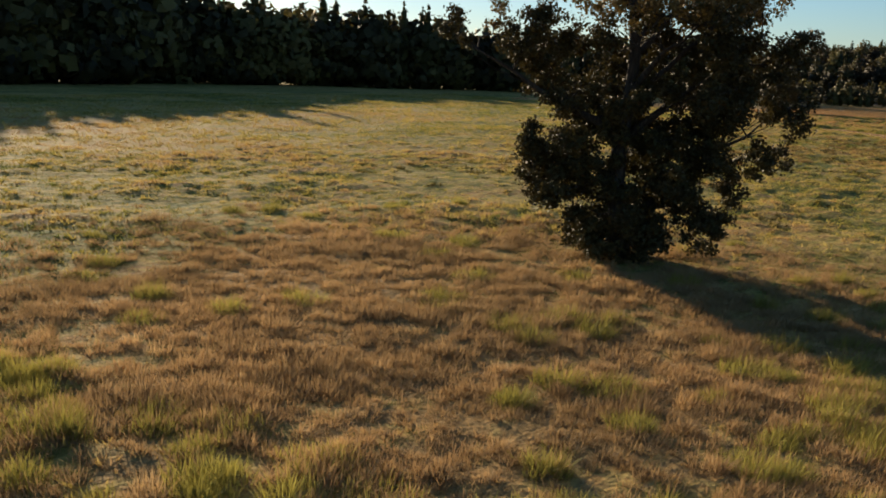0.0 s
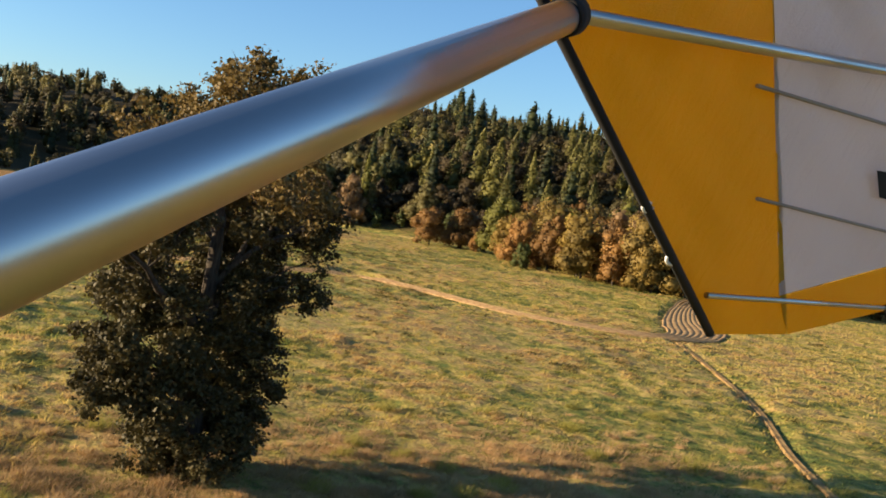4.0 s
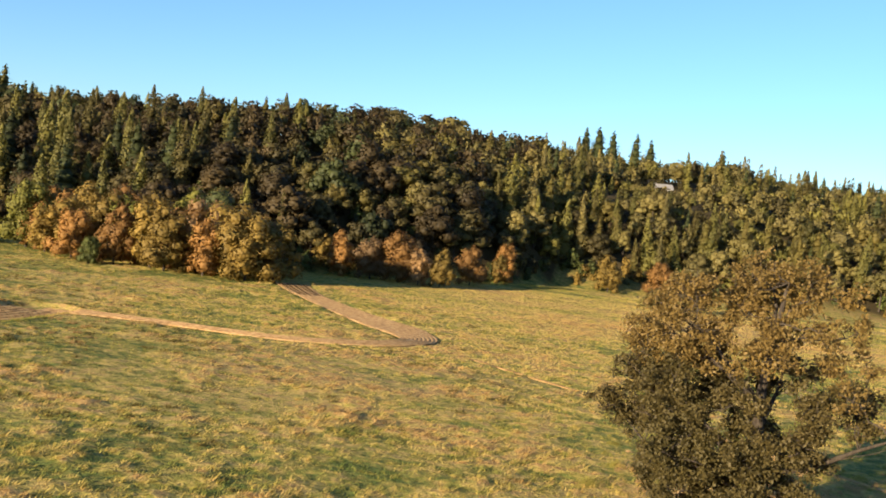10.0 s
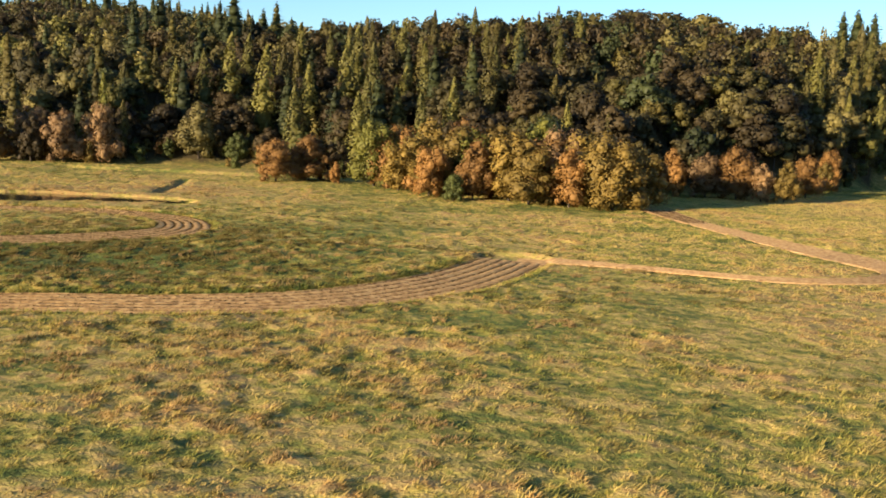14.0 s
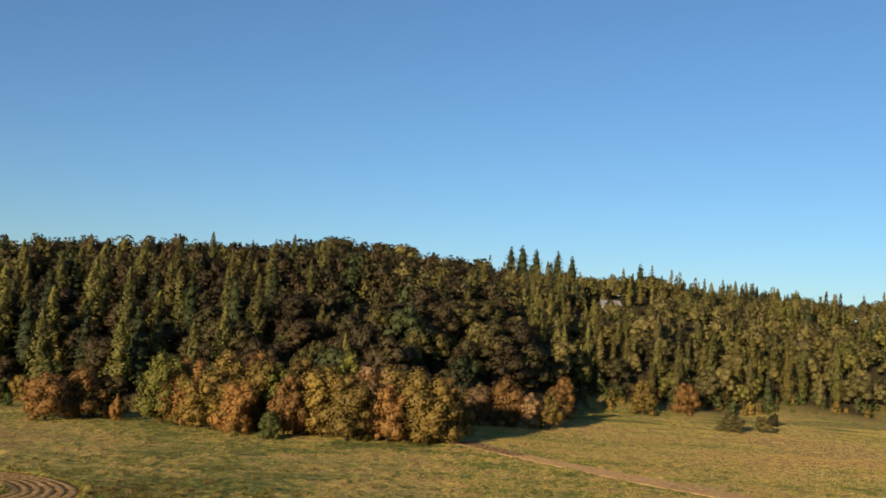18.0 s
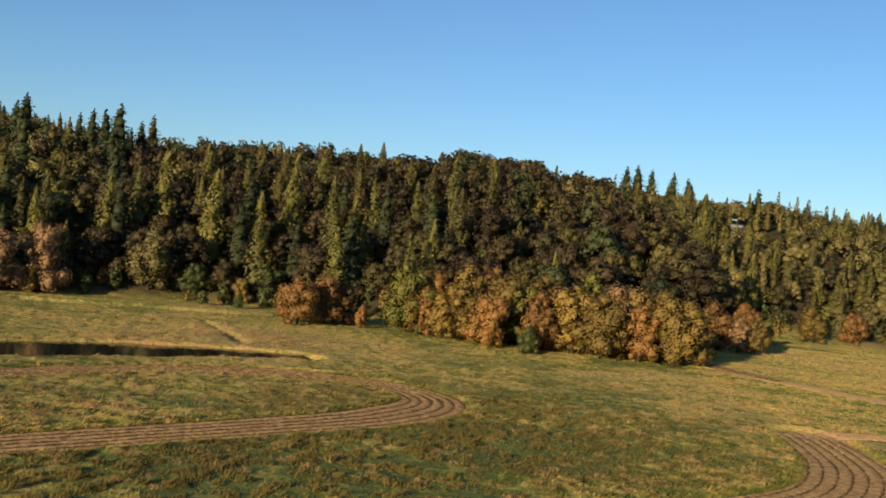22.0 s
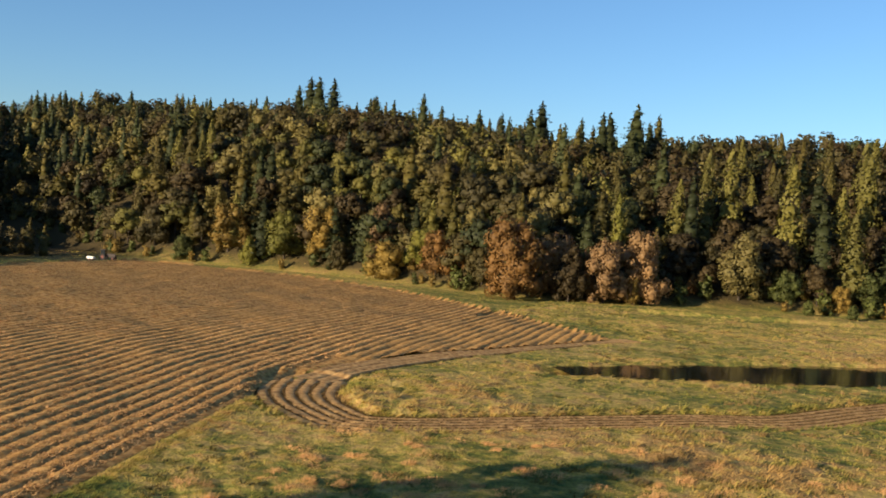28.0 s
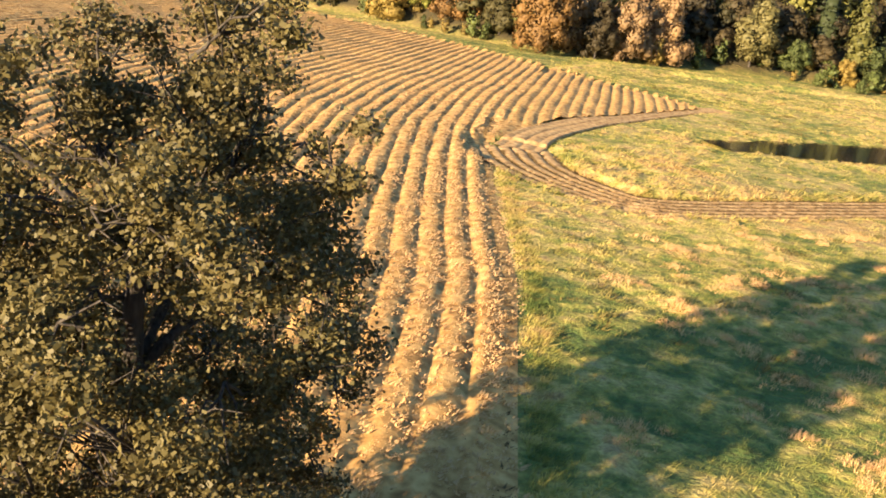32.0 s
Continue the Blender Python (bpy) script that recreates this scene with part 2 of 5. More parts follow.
# ---- mesh helpers ----
def mesh_np(name, verts, faces, mat, smooth=False, normals=None):
    """A mesh from arrays of places and of faces with equal corners; normals: one for each place."""
    me = bpy.data.meshes.new(name)
    v, f = np.asarray(verts, np.float32), np.asarray(faces, np.int32)
    me.vertices.add(len(v))
    me.vertices.foreach_set("co", v.ravel())
    me.loops.add(f.size)
    me.loops.foreach_set("vertex_index", f.ravel())
    me.polygons.add(len(f))
    me.polygons.foreach_set("loop_start", np.arange(len(f), dtype=np.int32) * f.shape[1])
    if smooth:
        me.polygons.foreach_set("use_smooth", np.ones(len(f), bool))
    me.update(calc_edges=True)
    if normals is not None:
        me.polygons.foreach_set("use_smooth", np.ones(len(f), bool))
        me.normals_split_custom_set_from_vertices(np.asarray(normals, np.float32))
    for m in mat if isinstance(mat, (list, tuple)) else [mat]:
        me.materials.append(m)
    return me


def grid_faces(nu, nv):
    i = np.arange(nu - 1)[:, None] * nv + np.arange(nv - 1)[None]
    return np.stack([i, i + nv, i + nv + 1, i + 1], -1).reshape(-1, 4)


def child(name, me, parent, label=""):
    ob = new(name, me)
    ob.parent = parent
    return tagged(ob, label)


def part(name, bm, material, parent, label=""):
    me = bpy.data.meshes.new(name)
    bm.to_mesh(me)
    bm.free()
    me.materials.append(material)
    return child(name, me, parent, label)


def unit(v):
    return v / np.maximum(np.linalg.norm(v, axis=-1, keepdims=True), 1e-9)


def leaf_quads(p, n, size, rng, aspect=0.75, bend=0.25):
    """A loose quad at each place p, facing n, with uneven corners."""
    k = len(p)
    t = unit(np.cross(n, unit(rng.normal(size=(k, 3)))))
    b = np.cross(n, t)
    s = np.broadcast_to(np.asarray(size, float).reshape(-1, 1), (k, 1)) * rng.uniform(0.65, 1.35, (k, 1))
    v = []
    for u, w in ((-1, -1), (1, -1), (1, 1), (-1, 1)):
        j = rng.uniform(0.6, 1.25, (k, 2))
        v.append(p + t * s * 0.5 * u * j[:, :1] + b * s * 0.5 * aspect * w * j[:, 1:] + n * s * bend * rng.uniform(-1, 1, (k, 1)))
    return np.stack(v, 1).reshape(-1, 3), np.arange(4 * k).reshape(-1, 4)


def tube(path, radii, sides=7):
    """A tapered round tube along a path."""
    path, radii = np.asarray(path, float), np.asarray(radii, float)
    d = unit(np.gradient(path, axis=0))
    ref = np.where(np.abs(d[:, 2:]) > 0.9, np.array([[1.0, 0, 0]]), np.array([[0, 0, 1.0]]))
    a = unit(np.cross(d, ref))
    b = np.cross(d, a)
    th = np.arange(sides) * 2 * np.pi / sides
    v = path[:, None] + radii[:, None, None] * (a[:, None] * np.cos(th)[None, :, None] + b[:, None] * np.sin(th)[None, :, None])
    n = len(path)
    i = np.arange(n - 1)[:, None] * sides + np.arange(sides)[None]
    j = np.arange(n - 1)[:, None] * sides + (np.arange(sides)[None] + 1) % sides
    return v.reshape(-1, 3), np.stack([i, j, j + sides, i + sides], -1).reshape(-1, 4)


def joined(pieces):
    vs, fs, o = [], [], 0
    for v, f in pieces:
        vs.append(v)
        fs.append(f + o)
        o += len(v)
    return np.concatenate(vs), np.concatenate(fs)


def crown_mesh(pieces, leaf):
    """A crown from pieces of places, faces and soft normals."""
    v, f = joined([q[:2] for q in pieces])
    nr = np.concatenate([q[2] for q in pieces]).astype(np.float32)
    me = mesh_np("crown", v, f, leaf, True, nr)
    me.attributes.new("soft", "FLOAT_VECTOR", "POINT").data.foreach_set("vector", nr.ravel())
    return me


# ---- the lie of the land ----
EDGE = [(-700, 260), (-420, 236), (-313, 226), (-268, 222), (-239, 222), (-205, 220), (-165, 204), (-144, 206), (-124, 222), (-102, 232), (-83, 238),
        (-60, 236), (-20, 226), (4, 240), (14, 252), (28, 264), (48, 292), (62, 318), (94, 326), (131, 338), (200, 362), (320, 400), (520, 450), (900, 560)]
EX, EY = np.array(EDGE, float).T


def rough(x, y, s, seed):
    """Smooth value noise from a few waves."""
    r = np.random.RandomState(seed)
    z = np.zeros(np.broadcast(x, y).shape)
    for _ in range(7):
        a, ph, f = r.uniform(0, 2 * np.pi), r.uniform(0, 2 * np.pi), s * r.uniform(0.6, 1.7)
        z = z + np.sin((x * np.cos(a) + y * np.sin(a)) * f + ph)
    return z / 4.0


TABLE = np.random.RandomState(2).uniform(0, 1, (256, 256))


def patchy(x, y, size, shift=0):
    """Smooth random patches of about that size in metres, 0 to 1."""
    u, v = np.asarray(x, float) / size + 17.3 * shift, np.asarray(y, float) / size + 5.7 * shift
    i, j = np.floor(u).astype(int), np.floor(v).astype(int)
    a, b = u - i, v - j
    a, b = a * a * (3 - 2 * a), b * b * (3 - 2 * b)
    t = lambda p, q: TABLE[p % 256, q % 256]
    return (t(i, j) * (1 - a) + t(i + 1, j) * a) * (1 - b) + (t(i, j + 1) * (1 - a) + t(i + 1, j + 1) * a) * b


def tussocks(x, y):
    """How high the matted grass stands above the soil."""
    n1, n2, n3 = patchy(x, y, 1.5, 1), patchy(x * 1.1 + 0.3 * y, y, 0.8, 2), patchy(x, y, 7.0, 3)
    edge = np.clip(np.minimum(np.minimum(x + 150, 135 - x), np.minimum(y - 12, 212 - y)) / 4, 0, 1)
    zone = np.clip(1.3 - np.hypot((x - 107) / 25, (y - 72) / 29), 0, 1)
    return 0.2 * (1 - edge) + edge * (1 - 0.6 * zone) * (0.22 + 0.76 * n3) * (0.8 * np.clip(n1 - 0.25, 0, 1) + 0.5 * n2 * n2)


def hill(x, y):
    d = np.maximum(y - np.interp(x, EX, EY), 0)
    top = np.interp(x, [-700, -420, -330, -190, -115, -40, 25, 125, 300, 700], [62, 59, 55, 46, 48, 54, 52, 51, 47, 42])
    run = np.interp(x, [-340, -260, -180, -100], [58, 62, 75, 85])
    h = top * (1 - np.exp(-d / run)) + np.clip(d / 60, 0, 1) * (4.5 * rough(x, y, 0.022, 3) + 3.2 * rough(x, y, 0.055, 8))
    h = h - np.clip(d / 45, 0, 1) * 9 * np.exp(-((x + 14 + 0.13 * (y - 250)) / 13) ** 2 - (d / 90) ** 2)
    h = h - 10.0 * np.exp(-((x - 92) / 26) ** 2 - ((y - 460) / 36) ** 2)
    west = np.interp(y, [-400, -91, -25, 44, 113, 166, 240], [9, 13, 22, 24, 31, 40, 60]) * (1 - np.exp(-np.maximum(-328 - x, 0) / 80.0))
    h = np.maximum(h, west)
    far = np.hypot(x + 40, y - 100)
    return h + np.clip((far - 900) / 1500, 0, 1) * (22 + 14 * rough(x, y, 0.0023, 9))


LOOP = [(-141, 86), (-138, 79), (-133, 74), (-127, 72), (-117, 80), (-105, 91), (-97, 97), (-90, 108), (-79, 122), (-62, 132), (-47, 132), (-39, 125), (-38, 117),
        (-43, 107), (-51, 98), (-62, 87), (-76, 73), (-90, 58), (-103, 44)]
HEADLAND = [(-121, 146), (-125, 140), (-131.5, 124), (-137, 109), (-140, 96), (-140.5, 86)]
STRIP = [(-62, 44), (-45, 58), (-30, 68), (-19, 75), (-7, 82), (3, 91), (9, 103), (11, 114), (11.5, 126)]
TRACK = [(12, 126), (20, 128), (29, 129), (43, 130), (53, 136), (57.5, 144), (54, 152), (44, 163), (33, 177), (24, 190), (16, 204)]
PATHWAY = [(60, 141), (75, 128), (88, 116), (98, 105), (108, 96)]
DITCH = [(-88, 190), (-80, 176), (-72, 160)]
POND = [(-122, 110), (-112, 118), (-100, 127), (-86, 138), (-72, 146), (-60, 151)]
POND_W = [1.6, 4.4, 5.8, 6.2, 4.8, 2.0]
SLOUGH = [(-128, 196), (-112, 203), (-100, 208), (-86, 213), (-76, 221)]


def smooth_line(pts, step=1.0):
    """Catmull-Rom points along a polyline."""
    p = np.array(pts, float)
    p = np.vstack([2 * p[0] - p[1], p, 2 * p[-1] - p[-2]])
    out = []
    for i in range(1, len(p) - 2):
        n = max(2, int(np.linalg.norm(p[i + 1] - p[i]) / step))
        t = np.linspace(0, 1, n, endpoint=False)[:, None]
        out.append(0.5 * (2 * p[i] + (p[i + 1] - p[i - 1]) * t + (2 * p[i - 1] - 5 * p[i] + 4 * p[i + 1] - p[i + 2]) * t ** 2
                          + (3 * p[i] - p[i - 1] - 3 * p[i + 1] + p[i + 2]) * t ** 3))
    return np.vstack(out + [p[-2:-1]])


def line_distance(x, y, line):
    """Distance from places to a dense line of points, and how far along it."""
    q = np.stack([np.ravel(x), np.ravel(y)], -1)
    best, arg = np.full(len(q), 1e9), np.zeros(len(q))
    lo, hi = line.min(0) - 14, line.max(0) + 14
    near = np.where((q > lo).all(1) & (q < hi).all(1))[0]
    for i in range(0, len(near), 20000):
        k = near[i:i + 20000]
        d = np.hypot(q[k, None, 0] - line[None, :, 0], q[k, None, 1] - line[None, :, 1])
        best[k], arg[k] = d.min(1), d.argmin(1) / max(len(line) - 1, 1)
    return best.reshape(np.shape(x)), arg.reshape(np.shape(x))


L_LOOP, L_STRIP, L_TRACK, L_PATH, L_HEAD = (smooth_line(p) for p in (LOOP, STRIP, TRACK, PATHWAY, HEADLAND))
L_DITCH, L_POND, L_SLOUGH = (smooth_line(p) for p in (DITCH, POND, SLOUGH))


def loop_width(a):
    return np.interp(a, [0, 0.1, 0.35, 0.5, 0.62, 0.75, 1], [4.0, 3.0, 3.0, 3.4, 5.0, 4.0, 3.6])


def strip_width(a):
    return np.interp(a, [0, 0.5, 0.8, 1], [4.2, 4.4, 5.2, 4.6])


def track_width(a):
    return np.interp(a, [0, 0.1, 0.4, 0.52, 0.62, 0.8, 1], [2.6, 1.6, 2.0, 4.2, 3.2, 2.6, 3.4])


def row_shift(y):
    return np.interp(y, [-60, 0, 26, 47, 65, 90, 110, 140, 167, 210], [6, 2.5, 0, -4, -9, -15, -17.5, -20, -22, -24])


PLOUGH_TOP_X = [-266, -221, -193, -172, -147, -124]
PLOUGH_TOP_Y = [209, 206, 197, 184, 165, 143]


def ploughed(x, y):
    """Whether a place lies in the ploughed field."""
    u = x - row_shift(y)
    inside = (u < -129) & (x > np.interp(y, [-62, -30, 60, 195], [-236, -240, -258, -266])) & (y > -62) & (y < np.interp(x, PLOUGH_TOP_X, PLOUGH_TOP_Y))
    fan = (x < -124) & (y > np.interp(x, [-144, -140, -134, -124], [84, 108, 121, 143])) & (y < np.interp(x, PLOUGH_TOP_X, PLOUGH_TOP_Y)) & (x > -150)
    return inside | fan


def dug(x, y):
    """How deep strips, ditch and ponds lie below the meadow, and where grass cannot grow."""
    depth, bare = np.zeros(np.shape(x)), np.zeros(np.shape(x), bool)
    for line, width, deep in ((L_LOOP, loop_width, 0.42), (L_STRIP, strip_width, 0.48), (L_TRACK, track_width, 0.10), (L_PATH, lambda a: 0.26 + 0 * a, 0.10), (L_HEAD, lambda a: 1.6 + 0.8 * a, 0.20)):
        d, a = line_distance(x, y, line)
        w = width(a)
        depth = np.maximum(depth, deep * np.clip((w + 0.9 - d) / 0.9, 0, 1))
        bare |= d < w
    for line, width, deep in ((L_DITCH, lambda a: -0.35 + 0 * a, 0.8), (L_POND, lambda a: np.interp(a, np.linspace(0, 1, 6), POND_W), 1.1), (L_SLOUGH, lambda a: 2.6 - 2 * np.abs(a - 0.5), 1.0)):
        d, a = line_distance(x, y, line)
        w = width(a)
        depth = np.maximum(depth, deep * np.clip((w + 2.0 - d) / 2.0, 0, 1))
        bare |= d < np.maximum(w + 0.4, 0.5)
    return depth, bare


def land(x, y):
    x, y = np.asarray(x, float), np.asarray(y, float)
    flat = 0.10 * rough(x, y, 0.35, 1) + 0.16 * rough(x, y, 0.09, 2)
    depth, _ = dug(x, y)
    d2 = np.where(depth > 0.02, 0.25, 1.0)
    u = x - row_shift(y) + 129
    near = (y > -62) & (y < 100)
    grassy = np.where((depth > 0.03) | ploughed(x, y), 0.0, np.where(near, np.clip(u / 2.5, 0, 1), 1.0))
    sunk = ploughed(x, y) * np.where(near, np.clip(-u / 2.0, 0, 1), 1.0)
    return hill(x, y) + flat * d2 - depth - 0.22 * sunk + 0.6 * tussocks(x, y) * grassy


def axis(fine0, fine1, step, far, grow=1.16):
    a = list(np.arange(fine0, fine1 + 0.01, step))
    s = step
    while a[-1] < far:
        s *= grow
        a.append(a[-1] + s)
    s = step
    while a[0] > -far:
        s *= grow
        a.insert(0, a[0] - s)
    return np.array(a)


gx, gy = axis(-146, 131, 0.5, 4600), axis(16, 208, 0.5, 4600)
GX, GY = np.meshgrid(gx, gy, indexing="ij")
ground = new("ground", mesh_np("ground", np.stack([GX, GY, land(GX, GY)], -1).reshape(-1, 3), grid_faces(len(gx), len(gy)), M_MEADOW, True))
wooded = np.clip((GY - np.interp(GX, EX, EY)) / 3 + 0.3, 0, 1)
wooded = np.maximum(wooded, np.clip((-282 - GX) / 6, 0, 1)).ravel()
ground.data.attributes.new("tuft", "FLOAT", "POINT").data.foreach_set("value", (1.4 * tussocks(GX, GY)).ravel().astype(np.float32))
ground.data.attributes.new("wood", "FLOAT", "POINT").data.foreach_set("value", wooded.astype(np.float32))
tagged(ground, "uneven autumn meadow with wooded hillside behind", "ground", kind="structure")


# ---- ploughed strips, ploughed field, water ----
def furrows(name, line, width, pitch, lift, label, mat):
    """A strip of ridged soil along a line."""
    fine = np.arange(0, len(line) - 0.99, 0.34)
    line = np.stack([np.interp(fine, np.arange(len(line)), line[:, i]) for i in (0, 1)], -1)
    d = unit(np.gradient(line, axis=0))
    nrm = np.stack([-d[:, 1], d[:, 0]], -1)
    a = np.linspace(0, 1, len(line))
    w = width(a)
    n = int(2 * w.max() / pitch * 9) + 1
    u = np.linspace(-1, 1, n)
    p = line[:, None] + nrm[:, None] * (u[None, :, None] * w[:, None, None])
    off = u[None] * w.max()
    z = land(p[..., 0], p[..., 1])
    z = z + lift * np.abs(np.sin(np.pi * off / pitch)) ** 0.4 + 0.13 + 0.06 * (patchy(p[..., 0], p[..., 1], 0.42, 7) - 0.5) * min(1, lift / 0.2)
    z[:, [0, -1]] -= 0.15
    ob = new(name, mesh_np(name, np.concatenate([p, z[..., None]], -1).reshape(-1, 3), grid_faces(len(line), n), mat))
    return tagged(ob, label, "ploughed strip", kind="structure")


furrows("ploughed_strip_loop", L_LOOP, loop_width, 1.6, 0.17, "bare brown ploughed strip looping through the meadow", M_SOIL)
furrows("ploughed_strip_bend", L_STRIP, strip_width, 1.5, 0.20, "bare brown ploughed strip with deep furrows in a bend", M_SOIL)
furrows("ploughed_strip_headland", L_HEAD, lambda a: 1.6 + 0.8 * a, 1.4, 0.15, "bare brown headland strip along the ploughed field", M_SOIL)
furrows("dirt_track", L_TRACK, track_width, 0.9, 0.13, "pale dirt track curving round a hairpin bend", M_TRACK)
furrows("footpath", L_PATH, lambda a: 0.3 + 0 * a, 0.6, 0.03, "narrow trodden brown path through the grass", M_PATH)

us = np.arange(-262, -96, 0.2)
ys = np.concatenate([np.arange(-62, 8, 2.4), np.arange(8, 60, 0.6), np.arange(60, 214, 1.5)])
U, Y = np.meshgrid(us, ys, indexing="ij")
X = U + row_shift(Y)
wob = 0.25 * rough(X * 0, Y, 0.2, 5)
rim = np.where(Y < 100, np.clip((-129 - U) / 1.6, 0, 1), 1.0)
Z = land(X, Y) + 0.02 + rim * (0.17 + 0.30 * np.abs(np.sin(np.pi * (U + wob) / 1.6)) ** 0.38 + np.random.RandomState(4).normal(0, 0.018, X.shape) + 0.13 * (patchy(X, Y, 0.6, 6) - 0.5))
rowf = grid_faces(len(us), len(ys))
cx, cy = X.ravel()[rowf].mean(1), Y.ravel()[rowf].mean(1)
rowf = rowf[ploughed(cx, cy)]
keep, inv = np.unique(rowf, return_inverse=True)
field = new("ploughed_field", mesh_np("ploughed_field", np.stack([X, Y, Z], -1).reshape(-1, 3)[keep], inv.reshape(-1, 4), M_STRAW))
tagged(field, "brown ploughed field with straw-strewn parallel furrows", "ploughed field", kind="structure")


def water(name, line, width, z, label):
    k = Nodes(name + "_surface", 0.07, 0.4)
    k.colour((0.012, 0.013, 0.010))
    k.bump(k.noise(2.0, 3), 0.05, 0.05)
    d = unit(np.gradient(line, axis=0))
    nrm = np.stack([-d[:, 1], d[:, 0]], -1)
    w = width(np.linspace(0, 1, len(line)))[:, None] + 1.2 + 0.5 * np.sin(np.arange(len(line)) * 0.7)[:, None]
    v = np.stack([line - nrm * w, line, line + nrm * w], 1)
    v = np.concatenate([v, np.full((*v.shape[:2], 1), z)], -1)
    return tagged(new(name, mesh_np(name, v.reshape(-1, 3), grid_faces(len(line), 3), k.m)), label, "water", kind="structure")


water("water_pond", L_POND, lambda a: np.interp(a, np.linspace(0, 1, 6), POND_W), -0.10, "still dark pond among yellowing water plants")
water("water_slough", L_SLOUGH, lambda a: 2.6 - 2 * np.abs(a - 0.5), -0.45, "narrow dark slough below the trees")


# ---- grass ----
def tufts(name, x, y, h, w, blades, seed, label, wide, mat=None, lift=0.0, anywhere=False, swept=1.0):
    """Tussocks: fans of bent blades; one mesh."""
    rng = np.random.RandomState(seed)
    _, bare = dug(x, y)
    ok = bare | True if anywhere else ~bare & (ploughed(x, y) if lift else ~ploughed(x, y))
    x, y, h, w = x[ok], y[ok], h[ok], w[ok]
    z = land(x, y) + lift
    k = len(x)
    x, y, z, h, w = (np.repeat(q, blades) for q in (x, y, z, h, w))
    n = k * blades
    az, lean = rng.uniform(0, 2 * np.pi, n), rng.uniform(0.15, 1.1, n) + 0.22 * swept
    r0 = np.sqrt(rng.uniform(0, 0.6, n)) * w
    bx, by = x + np.cos(az) * r0, y + np.sin(az) * r0
    hh = h * rng.uniform(0.55, 1.2, n)
    dx, dy = np.cos(az) * lean * hh * 0.8 + (0.2 + 0.25 * swept) * hh, np.sin(az) * lean * hh * 0.8 + (0.25 + 0.05 * swept) * hh
    bw = wide * rng.uniform(0.6, 1.4, n)
    tw = az + rng.uniform(0.6, 2.5, n)
    sx, sy = np.cos(tw) * bw, np.sin(tw) * bw
    base = z - 0.05
    v = np.stack([np.stack([bx - sx, by - sy, base], -1), np.stack([bx + sx, by + sy, base], -1),
                  np.stack([bx + dx, by + dy, base + hh * (1.05 - 0.3 * lean - 0.1 * swept)], -1)], 1)
    me = mesh_np(name, v.reshape(-1, 3), np.arange(3 * n).reshape(-1, 3), mat or M_TUFT)
    me.attributes.new("tuft", "FLOAT", "POINT").data.foreach_set("value", np.repeat(1.4 * tussocks(x, y), 3).astype(np.float32))
    return tagged(new(name, me), label, "grass", kind="stuff")


def domes(name, x, y, r, h, each, blades, seed, label, wide, mat):
    """Rounded clumps of fine grass, highest in the middle."""
    q = np.random.RandomState(seed)
    f, a = np.sqrt(q.uniform(0, 1, len(x) * each)), q.uniform(0, 2 * np.pi, len(x) * each)
    rr = np.repeat(r, each) * f
    return tufts(name, np.repeat(x, each) + rr * np.cos(a), np.repeat(y, each) + rr * np.sin(a), np.repeat(h, each) * (1.05 - 0.6 * f ** 2) * q.uniform(0.8, 1.15, len(a)),
                 np.full(len(a), 0.16), blades, seed + 1, label, wide, mat, swept=0.0)


rng = np.random.RandomState(11)
n = 330000
tx, ty = rng.uniform(-150, 134, n), rng.uniform(8, 215, n)
lush = patchy(tx, ty, 7.0, 3) * 0.55 + patchy(tx, ty, 0.75, 1) * 0.75
sel = (lush > rng.uniform(0.3, 0.95, n)) & (rng.uniform(0, 1, n) < np.interp(ty, [20, 90, 130, 215], [1, 0.9, 0.5, 0.3])) & (np.hypot((tx - 107) / 25, (ty - 72) / 29) > rng.uniform(0.6, 1.0, n)) & (np.hypot((tx + 115) / 22, (ty - 42) / 34) > rng.uniform(0.6, 1.0, n))
tx, ty, lush = tx[sel], ty[sel], lush[sel]
tufts("meadow_grass", tx, ty, (0.10 + 0.30 * lush ** 1.5) * rng.uniform(0.7, 1.3, len(tx)), rng.uniform(0.2, 0.45, len(tx)), 7, 12,
      "yellow-green tussocky meadow grass, straw-coloured in patches", 0.05)
n = 190000
tx, ty = rng.uniform(78, 133, n), rng.uniform(42, 103, n)
clump = np.clip(1.1 * patchy(tx, ty, 0.8, 4) + 1.0 * patchy(tx, ty, 2.3, 9) - 0.62, 0, 1)
lush = clump * (0.35 + 0.65 * patchy(tx, ty, 0.45, 1))
sel = (np.hypot((tx - 107) / 25, (ty - 72) / 29) < rng.uniform(0.4, 1.0, n)) & (lush > rng.uniform(-0.3, 0.6, n))
tx, ty, lush = tx[sel], ty[sel], lush[sel]
tufts("dry_grass", tx, ty, (0.11 + 0.46 * lush) * rng.uniform(0.6, 1.3, len(tx)), rng.uniform(0.14, 0.32, len(tx)), 9, 13, "straw-brown dry tussock grass around a lone tree", 0.016, M_DRY, swept=0.0)
n = 34000
tx, ty = rng.uniform(62, 133, n), rng.uniform(14, 108, n)
tufts("low_grass", tx, ty, rng.uniform(0.07, 0.24, n), rng.uniform(0.15, 0.35, n), 8, 28, "low matted straw and green grass", 0.018)
n = 42000
tx, ty = rng.uniform(-140, 128, n), rng.uniform(-95, 14, n)
lush = patchy(tx, ty, 7.0, 3) * 0.55 + patchy(tx, ty, 0.9, 1) * 0.75
sel = lush > rng.uniform(0.2, 0.9, n)
